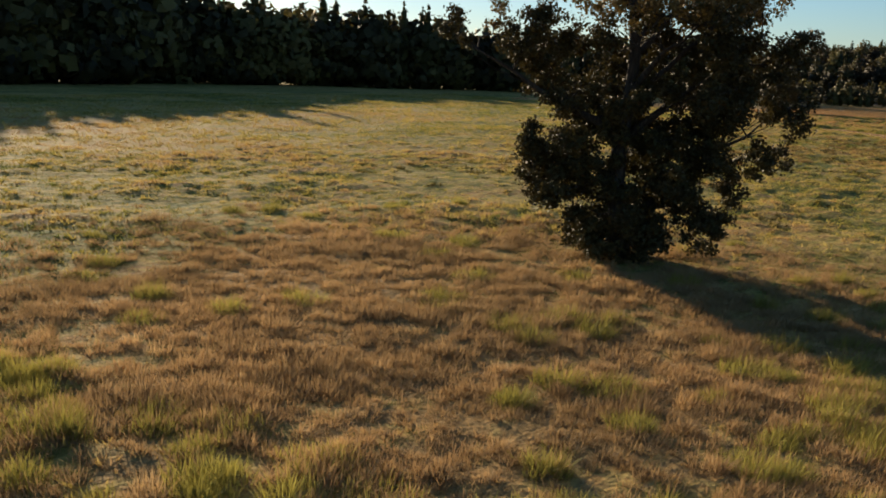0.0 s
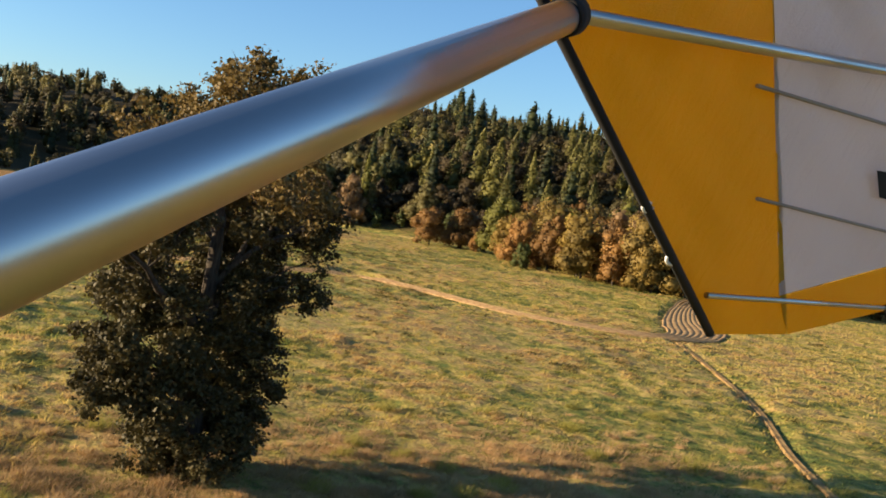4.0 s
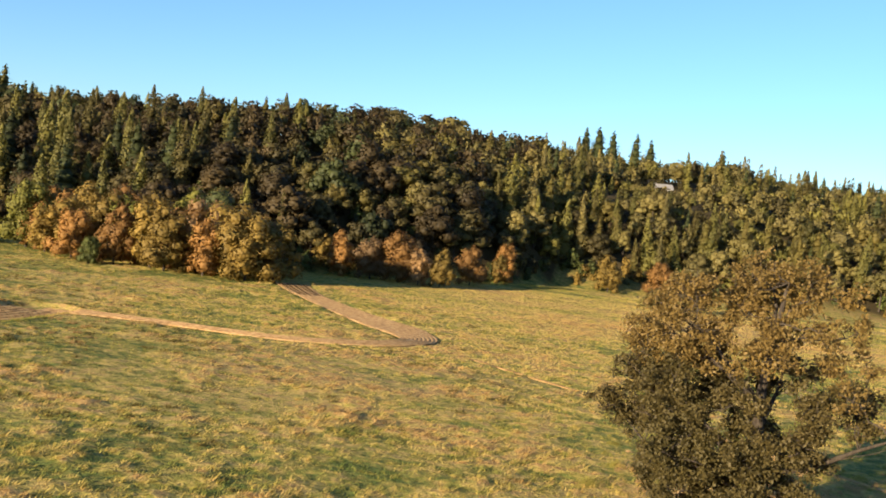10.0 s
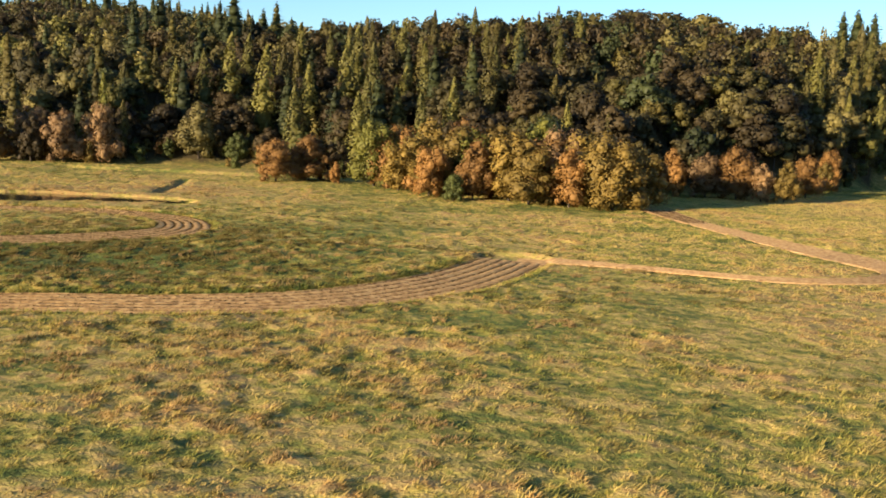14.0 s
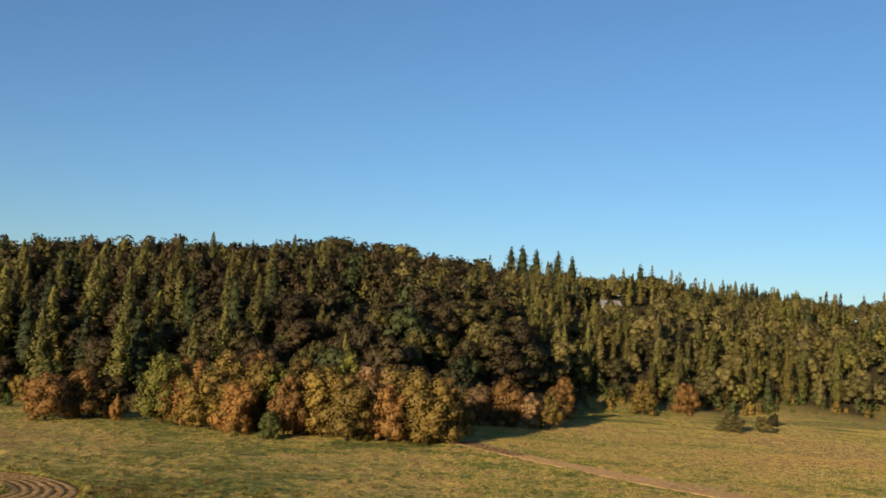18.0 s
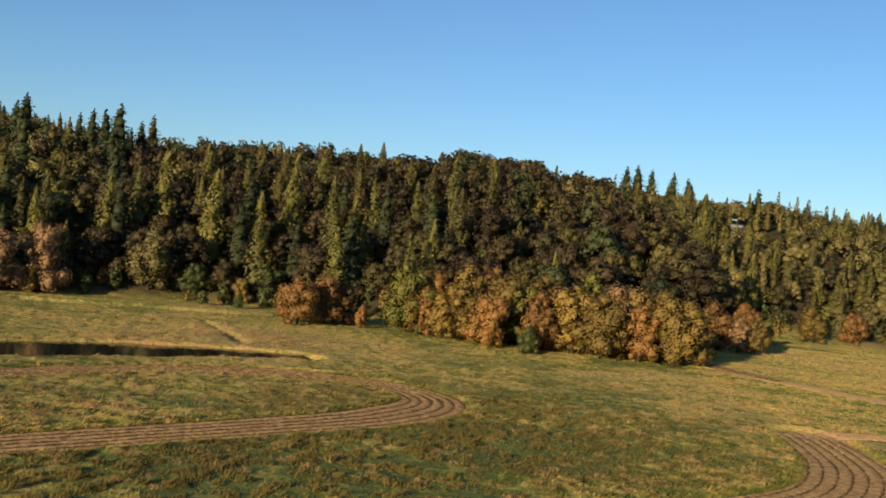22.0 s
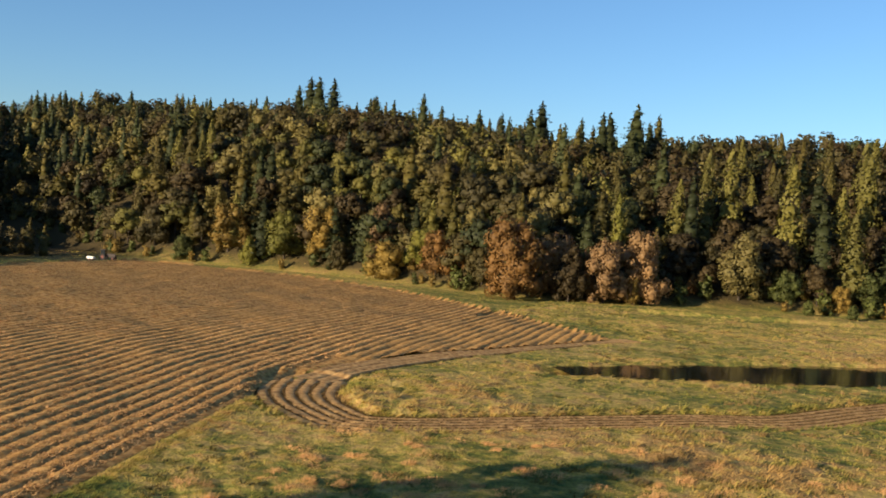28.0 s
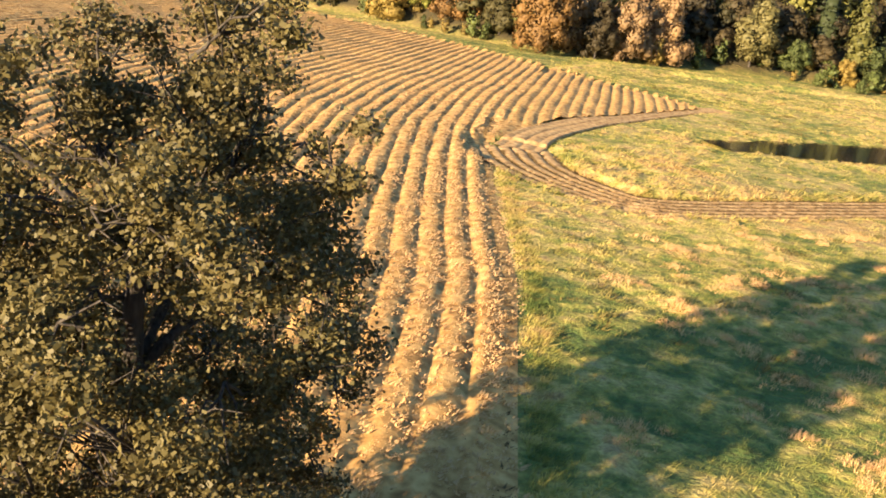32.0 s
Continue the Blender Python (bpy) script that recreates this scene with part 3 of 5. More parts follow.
tufts("south_grass", tx[sel], ty[sel], (0.15 + 0.35 * lush[sel]) * rng.uniform(0.7, 1.3, sel.sum()), rng.uniform(0.3, 0.7, sel.sum()), 7, 27, "tawny tussocky grass across the open meadow", 0.07)
n = 32000
tx, ty = rng.uniform(-140, -90, n), rng.uniform(8, 88, n)
sel = np.hypot((tx + 115) / 25, (ty - 47) / 40) < rng.uniform(0.4, 1.0, n)
tx, ty = tx[sel], ty[sel]
tufts("edge_grass", tx, ty, rng.uniform(0.10, 0.30, len(tx)), rng.uniform(0.2, 0.5, len(tx)), 11, 14, "green and straw grass beside the ploughed rows", 0.02)
n = 9500
tx, ty = np.concatenate([rng.uniform(-150, 80, 3500), rng.normal(-25, 32, 6000)]), np.concatenate([rng.uniform(38, 190, 3500), rng.normal(98, 24, 6000)])
sel = patchy(tx, ty, 12.0, 5) > rng.uniform(0.2, 0.9, n)
tx, ty, n = tx[sel], ty[sel], sel.sum()
big = np.repeat(rng.uniform(0.4, 1.1, n), 9)
tufts("tussock_grass", np.repeat(tx, 9) + 0.55 * big * rng.normal(0, 1, n * 9), np.repeat(ty, 9) + 0.38 * big * rng.normal(0, 1, n * 9), big * rng.uniform(0.22, 0.52, n * 9), np.full(n * 9, 0.3), 5, 21,
      "dark green and brown tussocks dotted over the meadow", 0.07, M_TUSSOCK)
n = 190000
ty, tu = rng.uniform(8, 208, n), rng.uniform(-255, -129, n)
away = np.hypot(tu + row_shift(ty) + 105, ty - 3)
sel = rng.uniform(0, 1, n) < np.clip((52 / away) ** 1.3, 0.22, 1)
ty, tu, away = ty[sel], tu[sel], away[sel]
n = len(ty)
tx = 1.6 * (np.round(tu / 1.6) + 0.5) + rng.normal(0, 1, n) * np.interp(away, [60, 105, 150], [0.36, 0.22, 0.13]) - 0.25 * rough(ty * 0, ty, 0.2, 5) + row_shift(ty)
tufts("loose_straw", tx, ty, rng.uniform(0.08, 0.22, n), rng.uniform(0.12, 0.36, n), 5, 19, "loose pale straw littering the ploughed ridges", 0.045, M_HAY, 0.50)
# dark blades in the furrow bottoms, standing in partly for the furrows' shade
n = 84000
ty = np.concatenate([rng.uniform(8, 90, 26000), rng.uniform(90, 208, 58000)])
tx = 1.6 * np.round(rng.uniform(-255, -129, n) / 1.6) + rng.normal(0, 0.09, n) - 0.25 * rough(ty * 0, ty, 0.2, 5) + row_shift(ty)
tufts("furrow_stubble", tx, ty, rng.uniform(0.08, 0.20, n), rng.uniform(0.12, 0.4, n), 4, 26, "dark withered stubble, also standing in for shade, along the furrows of the field", 0.04, M_STUBBLE, 0.20)
n = 1500
ty = rng.uniform(8, 84, n)
tufts("field_edge_grass", row_shift(ty) - 128.6 + np.abs(rng.normal(0, 0.7, n)), ty, rng.uniform(0.2, 0.45, n), rng.uniform(0.2, 0.45, n), 10, 20, "tall straw-coloured grass along the ploughed field", 0.03)
n = 2600
tx, ty = rng.normal(109, 11, n), rng.normal(72, 11, n)
domes("dry_tussocks", tx, ty, rng.uniform(0.18, 0.42, n), rng.uniform(0.2, 0.5, n), 10, 7, 29, "small round tussocks of dry brown grass", 0.014, M_DRY)
n = 90
tx, ty = np.concatenate([rng.uniform(84, 132, n), rng.normal(122.5, 1.6, 45), rng.uniform(101, 121, 45)]), np.concatenate([rng.uniform(44, 104, n), rng.uniform(60, 84, 45), rng.normal(84.5, 2.6, 45)])
spots = [(105.4, 67.1), (106.7, 68.0), (107.3, 71.2), (108.1, 72.6), (113.5, 75.0), (103.1, 79.4), (106.5, 79.2), (114.9, 84.0), (104.0, 73.5), (109.6, 63.8), (120.6, 64.3), (121.6, 65.5), (121.6, 71.5), (120.4, 78.0), (111.0, 81.9), (113.9, 75.1), (105.2, 72.3), (117.8, 80.9)]
tx, ty = np.concatenate([tx, [p[0] for p in spots]]), np.concatenate([ty, [p[1] for p in spots]])
n = len(tx)
domes("rank_grass", tx, ty, rng.uniform(0.5, 1.05, n), rng.uniform(0.45, 0.85, n), 52, 8, 18, "tall yellow-green clumps among dry grass", 0.012, M_RANK)
n = 420
domes("straw_grass", rng.uniform(86, 132, n), rng.uniform(46, 102, n), rng.uniform(0.3, 0.6, n), rng.uniform(0.28, 0.65, n), 22, 8, 23, "pale straw tussocks standing out of the dry grass", 0.012, M_PALE)
n = 520
tx, ty = rng.uniform(-128, -70, n), rng.uniform(10, 74, n)
domes("straw_clumps", tx, ty, rng.uniform(0.4, 1.2, n), rng.uniform(0.24, 0.5, n), 30, 8, 24, "straw-coloured grass clumps bent over in green grass", 0.016, M_HAY)
n = 460
f = rng.uniform(0, 1, n)
tx, ty = -72 + 58 * f + rng.normal(0, 7, n), 64 + 66 * f + rng.normal(0, 7, n) - 10 * np.sin(np.pi * f)
domes("sedge_clumps", tx, ty, rng.uniform(0.4, 0.95, n), rng.uniform(0.4, 0.75, n), 18, 6, 33, "dark brown-green sedge clumps in lush grass", 0.055, M_TUSSOCK)
n = 620
tx, ty = rng.uniform(-105, 30, n), rng.uniform(52, 128, n)
domes("tawny_clumps", tx, ty, rng.uniform(0.5, 1.3, n), rng.uniform(0.28, 0.6, n), 16, 6, 31, "tawny grass clumps standing in the green meadow", 0.05, M_TAWNY)
tx, ty = np.concatenate([rng.uniform(-300, 330, 24000), rng.uniform(10, 190, 44000)]), np.concatenate([rng.uniform(150, 330, 24000), rng.uniform(125, 300, 44000)])
dist, along = line_distance(tx, ty, L_TRACK)
sel = (ty < np.interp(tx, EX, EY) + 4) & (dist > track_width(along) + 1.6)
tufts("far_grass", tx[sel], ty[sel], rng.uniform(0.12, 0.28, sel.sum()), rng.uniform(0.5, 1.2, sel.sum()), 5, 15, "coarse pale grass towards the wood", 0.12, swept=0.0)
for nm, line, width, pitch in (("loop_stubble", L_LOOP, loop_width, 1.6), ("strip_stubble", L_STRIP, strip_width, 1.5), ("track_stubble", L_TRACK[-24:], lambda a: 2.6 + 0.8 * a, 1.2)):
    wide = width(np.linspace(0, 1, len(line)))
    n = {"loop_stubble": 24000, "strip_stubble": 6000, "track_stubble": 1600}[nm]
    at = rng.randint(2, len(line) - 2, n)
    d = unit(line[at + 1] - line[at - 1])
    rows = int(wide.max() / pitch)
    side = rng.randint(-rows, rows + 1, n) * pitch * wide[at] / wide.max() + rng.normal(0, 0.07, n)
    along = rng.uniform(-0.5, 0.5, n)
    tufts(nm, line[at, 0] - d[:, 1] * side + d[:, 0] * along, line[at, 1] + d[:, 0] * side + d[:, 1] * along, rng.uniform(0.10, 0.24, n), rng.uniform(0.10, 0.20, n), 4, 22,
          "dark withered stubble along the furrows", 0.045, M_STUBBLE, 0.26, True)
for nm, line, width in (("strip_edge_grass", L_STRIP, strip_width), ("loop_edge_grass", L_LOOP, loop_width)):
    n = 3600
    at = rng.randint(2, len(line) - 2, n)
    d = unit(line[at + 1] - line[at - 1])
    side = rng.choice([-1, 1], n) * (width(at / len(line)) + np.abs(rng.normal(0.2, 0.5, n)))
    tufts(nm, line[at, 0] - d[:, 1] * side, line[at, 1] + d[:, 0] * side, rng.uniform(0.3, 0.75, n), rng.uniform(0.25, 0.5, n), 9, 17, "taller rank grass along the ploughed strip", 0.07)
n = 9000
tx, ty = rng.uniform(-134, -48, n), rng.uniform(100, 166, n)
dist, along = line_distance(tx, ty, L_POND)
wp = np.interp(along, np.linspace(0, 1, 6), POND_W)
sel = (dist > wp + 0.3) & (dist < wp + 4.5)
tufts("water_plants", tx[sel], ty[sel], rng.uniform(0.08, 0.20, sel.sum()), rng.uniform(0.5, 0.9, sel.sum()), 7, 16, "low yellow-green water plants ringing the pond", 0.12)


# ---- trees ----
def trunk_mesh(name, h, r, rng, mat, limbs=3, lean=0.03):
    k = 6
    z = np.linspace(-0.4, h, k)
    p = np.stack([np.cumsum(rng.normal(0, lean * h / k, k)), np.cumsum(rng.normal(0, lean * h / k, k)), z], -1)
    p[0, :2] = p[1, :2]
    pieces = [tube(p, np.linspace(r, r * 0.25, k), 6)]
    for i in range(limbs):
        j = rng.randint(2, k - 1)
        a = rng.uniform(0, 2 * np.pi)
        q = p[j] + np.linspace(0, 1, 4)[:, None] * np.array([np.cos(a), np.sin(a), 0.9]) * h * 0.28
        pieces.append(tube(q, np.linspace(r * 0.4, r * 0.08, 4), 5))
    v, f = joined(pieces)
    return mesh_np(name, v, f, mat, True)


def core(x, y, z, r, q, k=6):
    """A coarse lump that fills the inside of a crown."""
    th, ph = np.linspace(0, 2 * np.pi, k), np.linspace(0.2, np.pi - 0.2, 4)
    v = np.stack([x + r * np.outer(np.sin(ph), np.cos(th)), y + r * np.outer(np.sin(ph), np.sin(th)), z + r * q * np.outer(np.cos(ph), np.ones(k))], -1).reshape(-1, 3)
    f = grid_faces(4, k)
    v = v[f].reshape(-1, 3)
    return v, np.arange(f.size).reshape(-1, 4), unit(v - np.array([x, y, z]))


def conifer_mesh(rng, h=22.0, r=3.6, whorls=17, arms=8, along=6, leaf=0.62):
    """A pointed conifer: whorls of drooping boughs that shorten towards the leader."""
    z = np.linspace(0.06, 0.985, whorls * arms) + rng.normal(0, 0.012, whorls * arms)
    az = rng.uniform(0, 2 * np.pi, len(z))
    reach = r * np.clip(1.01 - z, 0.02, 1) ** 0.70 * rng.uniform(0.62, 1.12, len(z))
    f = np.linspace(0.38, 1.0, along)
    zz, aa, ll, ff = np.repeat(z, along), np.repeat(az, along), np.repeat(reach, along), np.tile(f, len(z))
    aa = aa + rng.normal(0, 0.16, len(aa)) * ff
    rad = ll * ff
    p = np.stack([np.cos(aa) * rad, np.sin(aa) * rad, zz * h - 0.30 * rad + 0.10 * ll * ff ** 3 + rng.normal(0, 0.10, len(aa))], -1)
    nn = unit(np.stack([np.cos(aa), np.sin(aa), np.full(len(aa), 0.55)], -1) + rng.normal(0, 0.55, (len(aa), 3)))
    soft = unit(np.stack([np.cos(aa), np.sin(aa), np.full(len(aa), 0.35) - 0.3 * (ff - 0.7)], -1) + rng.normal(0, 0.30, (len(aa), 3)))
    v, fc = leaf_quads(p, nn, leaf * (0.62 + 0.8 * (1 - zz)) * (1.2 - 0.45 * ff), rng, 0.75, 0.2)
    top = leaf_quads(np.stack([np.zeros(5), np.zeros(5), h * np.linspace(0.95, 1.0, 5)], -1), unit(rng.normal(size=(5, 3)) * np.array([1, 1, 0.1])), leaf * 0.55, rng, 0.6, 0.1)
    cores = [core(0, 0, h * c, r * 0.55 * (1 - c) ** 0.7, 2.0) for c in (0.16, 0.34, 0.52, 0.70, 0.84)]
    return [(v, fc, np.repeat(soft, 4, 0)), (*top, np.repeat(unit(rng.normal(size=(5, 3)) + np.array([0, 0, 0.5])), 4, 0)), *cores]


def column_mesh(rng, h=20.0, r=2.4, n=1000, leaf=0.5):
    """A slender flame-shaped tree, widest at a third of its height."""
    z = rng.uniform(0.02, 1, n) ** 0.92
    prof = np.clip(np.where(z < 0.30, 0.62 + 1.27 * z, ((1 - z) / 0.7) ** 0.72), 0.03, 1)
    a = rng.uniform(0, 2 * np.pi, n)
    ph = rng.uniform(0, 6, 4)
    bulge = 1 + 0.13 * np.sin(a * 2 + z * 7 + ph[0]) + 0.13 * np.sin(a * 3 - z * 19 + ph[1]) + 0.10 * np.sin(a * 5 + z * 31 + ph[2])
    rad = r * prof * bulge * rng.uniform(0.86, 1.05, n)
    bend = 0.5 * np.sin(z * 3 + ph[3]) * z
    p = np.stack([np.cos(a) * rad + bend, np.sin(a) * rad, z * h], -1)
    nn = unit(np.stack([np.cos(a), np.sin(a), np.full(n, 0.30)], -1) + rng.normal(0, 0.26, (n, 3)))
    cores = [core(0, 0, h * c, r * 0.72 * min(1, 1.3 * (1 - c)), 1.8) for c in (0.15, 0.35, 0.55, 0.75)]
    soft = unit(np.stack([np.cos(a + 0.5 * np.cos(a * 3 - z * 19)), np.sin(a + 0.5 * np.cos(a * 3 - z * 19)), 0.25 + 0.3 * np.cos(a * 5 + z * 31)], -1) + rng.normal(0, 0.20, (n, 3)))
    return [(*leaf_quads(p, nn, leaf * (0.75 + 0.35 * (1 - z)), rng, 0.8, 0.2), np.repeat(soft, 4, 0)), *cores]


def crown_leaves(ls, mid, dens, size, rng, up):
    """Leaves on the outer skin of lobes, facing outwards from each lobe."""
    ps, ns = [], []
    for x, y, z, r, q in ls:
        d = unit(rng.normal(size=(max(6, int(dens * r * r)), 3)))
        d = d[d[:, 2] > up]
        ps.append(np.array([x, y, z]) + d * r * rng.uniform(0.80, 1.08, (len(d), 1)) * np.array([1, 1, q]))
        ns.append(d)
    p, d = np.concatenate(ps), np.concatenate(ns)
    soft = unit(d + 0.55 * unit((p - np.array(mid)) * np.array([1, 1, 0.8])) + rng.normal(0, 0.20, d.shape))
    return (*leaf_quads(p, unit(d + rng.normal(0, 0.42, d.shape)), size, rng, 0.8, 0.22), np.repeat(soft, 4, 0))


def round_mesh(rng, h=16.0, r=5.4, low=0.20, lobes=16, dens=26.0, size=0.55, cores=20):
    """A broad domed crown of bulging lobes."""
    ls = [(0, 0, h * 0.60, r * 0.62, 1.0)]
    for i in range(lobes):
        a = i * 2.4 + rng.uniform(-0.5, 0.5)
        up = (i + 0.5) / lobes
        q = r * 0.66 * math.sqrt(max(0.06, 1 - (up * 1.02) ** 2.6)) * rng.uniform(0.8, 1.15)
        z = h * (low + 0.10 + (0.70 - low) * up) + h * rng.uniform(-0.04, 0.05)
        ls.append((np.cos(a) * q, np.sin(a) * q, z, r * rng.uniform(0.30, 0.50), rng.uniform(0.8, 1.0)))
    leaves = crown_leaves(ls, (0, 0, h * 0.52), dens, size, rng, -0.5)
    return [leaves, *[core(x, y, z, q * 0.70, c) for x, y, z, q, c in ls[:cores]]]


def bush_mesh(rng, h=11.0, r=4.6, dens=80.0, size=0.30, lobes=26, cores=40):
    ls = [(0, 0, h * 0.25, r * 0.60, 0.8), (0, 0, h * 0.58, r * 0.55, 1.0)]
    side = rng.uniform(0.75, 1.15, 5)
    for i in range(lobes):
        a = i * 2.4 + rng.uniform(-0.7, 0.7)
        up = (i + 0.5) / lobes
        q = r * rng.uniform(0.40, 0.80) * side[int(a) % 5] * math.sqrt(max(0.05, 1 - (up * 0.98) ** 3.0))
        z = h * (0.10 + 0.80 * up + rng.uniform(-0.07, 0.07))
        ls.append((np.cos(a) * q, np.sin(a) * q, max(z, 0.9), min(r * rng.uniform(0.16, 0.38), max(z, 1.0)), 1.1))
    v, f, soft = crown_leaves(ls, (0, 0, h * 0.40), dens, size, rng, -0.8)
    v[:, 2] = np.maximum(v[:, 2], 0.02)
    return [(v, f, soft), *[core(x, y, max(z, q * 0.8), q * 0.62, c * 0.95) for x, y, z, q, c in ls[:cores]]]


PROTO = {}


def tree_kinds():
    """Shared meshes of each kind of tree: (trunk, crown, height)."""
    rng = np.random.RandomState(31)
    for i in range(4):
        h = 22.0
        PROTO["conifer", i] = (trunk_mesh("trunk", h * 0.9, 0.38, rng, M_BARK, 0, 0.005), crown_mesh(conifer_mesh(rng, h, rng.uniform(4.4, 5.6)), LEAF["fir"]), h)
        PROTO["ivy_tree", i] = (trunk_mesh("trunk", 14, 0.35, rng, M_BARK, 0, 0.02), crown_mesh(column_mesh(rng, 20, rng.uniform(2.5, 3.1)), LEAF["ivy"]), 20.0)
        PROTO["broadleaf_tree", i] = (trunk_mesh("trunk", 11, 0.36, rng, M_BARK, 2, 0.03), crown_mesh(round_mesh(rng, 16, rng.uniform(5.0, 5.9), 0.2, 12, 15.0, 0.60), LEAF["maple"]), 16.0)
        PROTO["bushy_tree", i] = (trunk_mesh("trunk", 7, 0.22, rng, M_BARK, 5, 0.06), crown_mesh(bush_mesh(rng, 11, rng.uniform(4.0, 5.0)), LEAF["rust"]), 11.0)


def far_kinds():
    """Coarser crowns for the distant forest."""
    rng = np.random.RandomState(32)
    for i in range(4):
        PROTO["far_conifer", i] = (None, crown_mesh(conifer_mesh(rng, 22.0, rng.uniform(5.6, 6.8), 11, 5, 3, 1.3), LEAF["fir"]), 22.0)
        PROTO["far_ivy_tree", i] = (None, crown_mesh(column_mesh(rng, 20, rng.uniform(2.2, 2.8), 150, 1.15), LEAF["ivy"]), 20.0)
        PROTO["far_broadleaf_tree", i] = (None, crown_mesh(round_mesh(rng, 16, rng.uniform(5.2, 6.2), 0.25, 9, 6.2, 0.98, 4), LEAF["maple"]), 16.0)
        PROTO["far_bushy_tree", i] = (None, crown_mesh(bush_mesh(rng, 11, 4.6, 7.0, 1.0, 8, 4), LEAF["scrub"]), 11.0)


tree_kinds()
far_kinds()
WORDS = {"fir": "dark green", "cedar": "olive-green", "ivy": "yellow-green ivy-clad", "alder": "grey-green", "olive": "olive-brown", "maple": "dark russet", "rust": "rust-orange",
         "gold": "golden-brown", "lime": "bright yellow-green", "pink": "dry pinkish-brown", "oak": "dark green", "scrub": "green"}
NOUN = {"conifer": "pointed conifer", "ivy_tree": "slender column-shaped tree", "broadleaf_tree": "rounded broadleaf tree", "bushy_tree": "bushy tree leafy to the ground"}
count = {}


def plant(kind, x, y, height, leaf, rz=0.0, wide=1.0, where="on the wooded hillside"):
    """One tree as a thing with trunk and crown."""
    count[kind] = count.get(kind, 0) + 1
    trunk, crown, h = PROTO[kind, count[kind] % 4]
    s = height / h
    ob = new(kind)
    ob.matrix_world = Matrix.LocRotScale((x, y, float(land(x, y)) - 0.1), Euler((0, 0, rz)), (s * wide, s * wide, s))
    tagged(ob, WORDS[leaf] + " " + NOUN[kind] + " " + where, "tree", kind.replace("_", " ") + "s " + where)
    child("trunk", trunk, ob)
    c = child("crown", crown, ob)
    c.material_slots[0].link = "OBJECT"
    c.material_slots[0].material = LEAF[leaf]
    return ob


# the thicket that stands out into the meadow
for x, y, h, wd, leaf in [(-71, 201, 10, 1.05, "rust"), (-66, 208, 10.5, 0.9, "rust"), (-61, 212, 10, 0.8, "maple"), (-58, 206, 5, 0.8, "rust"), (-48, 206, 13.5, 0.75, "lime"), (-43, 210, 12, 0.7, "rust"),
                          (-39, 200, 9.5, 0.8, "gold"), (-34, 208, 14, 0.75, "gold"), (-29, 214, 14.5, 0.8, "rust"), (-30, 196, 9, 0.85, "rust"), (-24, 204, 13.5, 0.75, "lime"),
                          (-20, 196, 11, 0.8, "rust"), (-18, 208, 14, 0.75, "gold"), (-22, 190, 5.5, 0.9, "scrub"), (-13, 198, 13, 0.8, "gold"), (-9, 205, 15, 0.75, "lime"),
                          (-7, 193, 11.5, 0.8, "gold"), (-2, 200, 13, 0.75, "pink"), (1, 194, 11, 0.8, "rust"), (5, 200, 13, 0.85, "gold"), (8, 207, 12, 0.75, "rust"), (9, 196, 12, 0.8, "gold"), (13, 201, 11.5, 0.75, "gold"),
                          (-45, 206, 11, 0.9, "rust"), (-36, 204, 11, 0.9, "gold"), (-27, 206, 12.5, 0.9, "gold"), (-16, 202, 12, 0.9, "rust"), (-11, 200, 12.5, 0.9, "gold"), (-5, 199, 12.5, 0.85, "rust"), (2, 203, 12.5, 0.9, "gold"),
                          (8, 247, 9, 0.9, "gold"), (14, 242, 11, 0.8, "rust"), (21, 244, 10.5, 0.85, "pink"), (28, 245, 12, 0.85, "rust"), (34, 242, 9.5, 0.8, "pink"), (39, 244, 9.5, 0.7, "gold"), (43, 262, 10.5, 0.8, "rust"),
                          (48, 289, 11, 0.6, "rust"), (47, 287, 9, 0.6, "gold"), (77, 312, 11, 0.9, "gold"), (92, 318, 11, 0.8, "rust"), (91, 264, 5.2, 1.5, "alder"), (101, 268, 4.8, 1.5, "alder"), (112, 292, 4, 1.4, "olive")]:
    plant("bushy_tree", x, y, h * (1.12 if 8 < h and -60 < x < 16 and y < 216 else 1.0), leaf, x * 1.7, wd * (1.1 if h <= 8 else 1.5 if leaf == "gold" else 1.3), "in a thicket")
# the row along the far edge of the ploughed field
for x, y, h, wd, leaf in [(-275, 226, 12, 0.8, "olive"), (-262, 222, 7, 1.0, "scrub"), (-250, 226, 14, 0.9, "gold"), (-240, 222, 8, 0.9, "lime"), (-231, 225, 13, 0.8, "lime"), (-220, 226, 13, 0.8, "gold"),
                          (-213, 222, 8, 0.8, "olive"), (-203, 226, 14, 0.8, "pink"), (-196, 216, 10, 0.9, "gold"), (-189, 220, 9, 0.8, "lime"), (-182, 214, 12, 0.85, "rust"), (-174, 214, 10, 0.85, "rust"),
                          (-168, 208, 9, 0.8, "olive"), (-157, 196, 16.5, 0.75, "rust"), (-150, 206, 15, 0.75, "pink"), (-146, 202, 12, 0.7, "maple"), (-140, 207, 14, 0.7, "pink"), (-133, 214, 15.5, 0.6, "pink"),
                          (-134, 210, 6.5, 0.6, "gold"), (-114, 230, 15, 0.85, "alder"), (-104, 234, 8, 0.9, "scrub"), (-92, 236, 6, 0.9, "gold"), (-86, 240, 9, 0.9, "scrub"), (-124, 226, 5, 0.8, "rust"),
                          (-99, 226, 3.5, 0.9, "scrub"), (-90, 226, 3.2, 0.9, "scrub")]:
    plant("bushy_tree", x, y, h, leaf, x * 2.3, wd * (1.35 if h > 8 else 1.1), "by the wood")
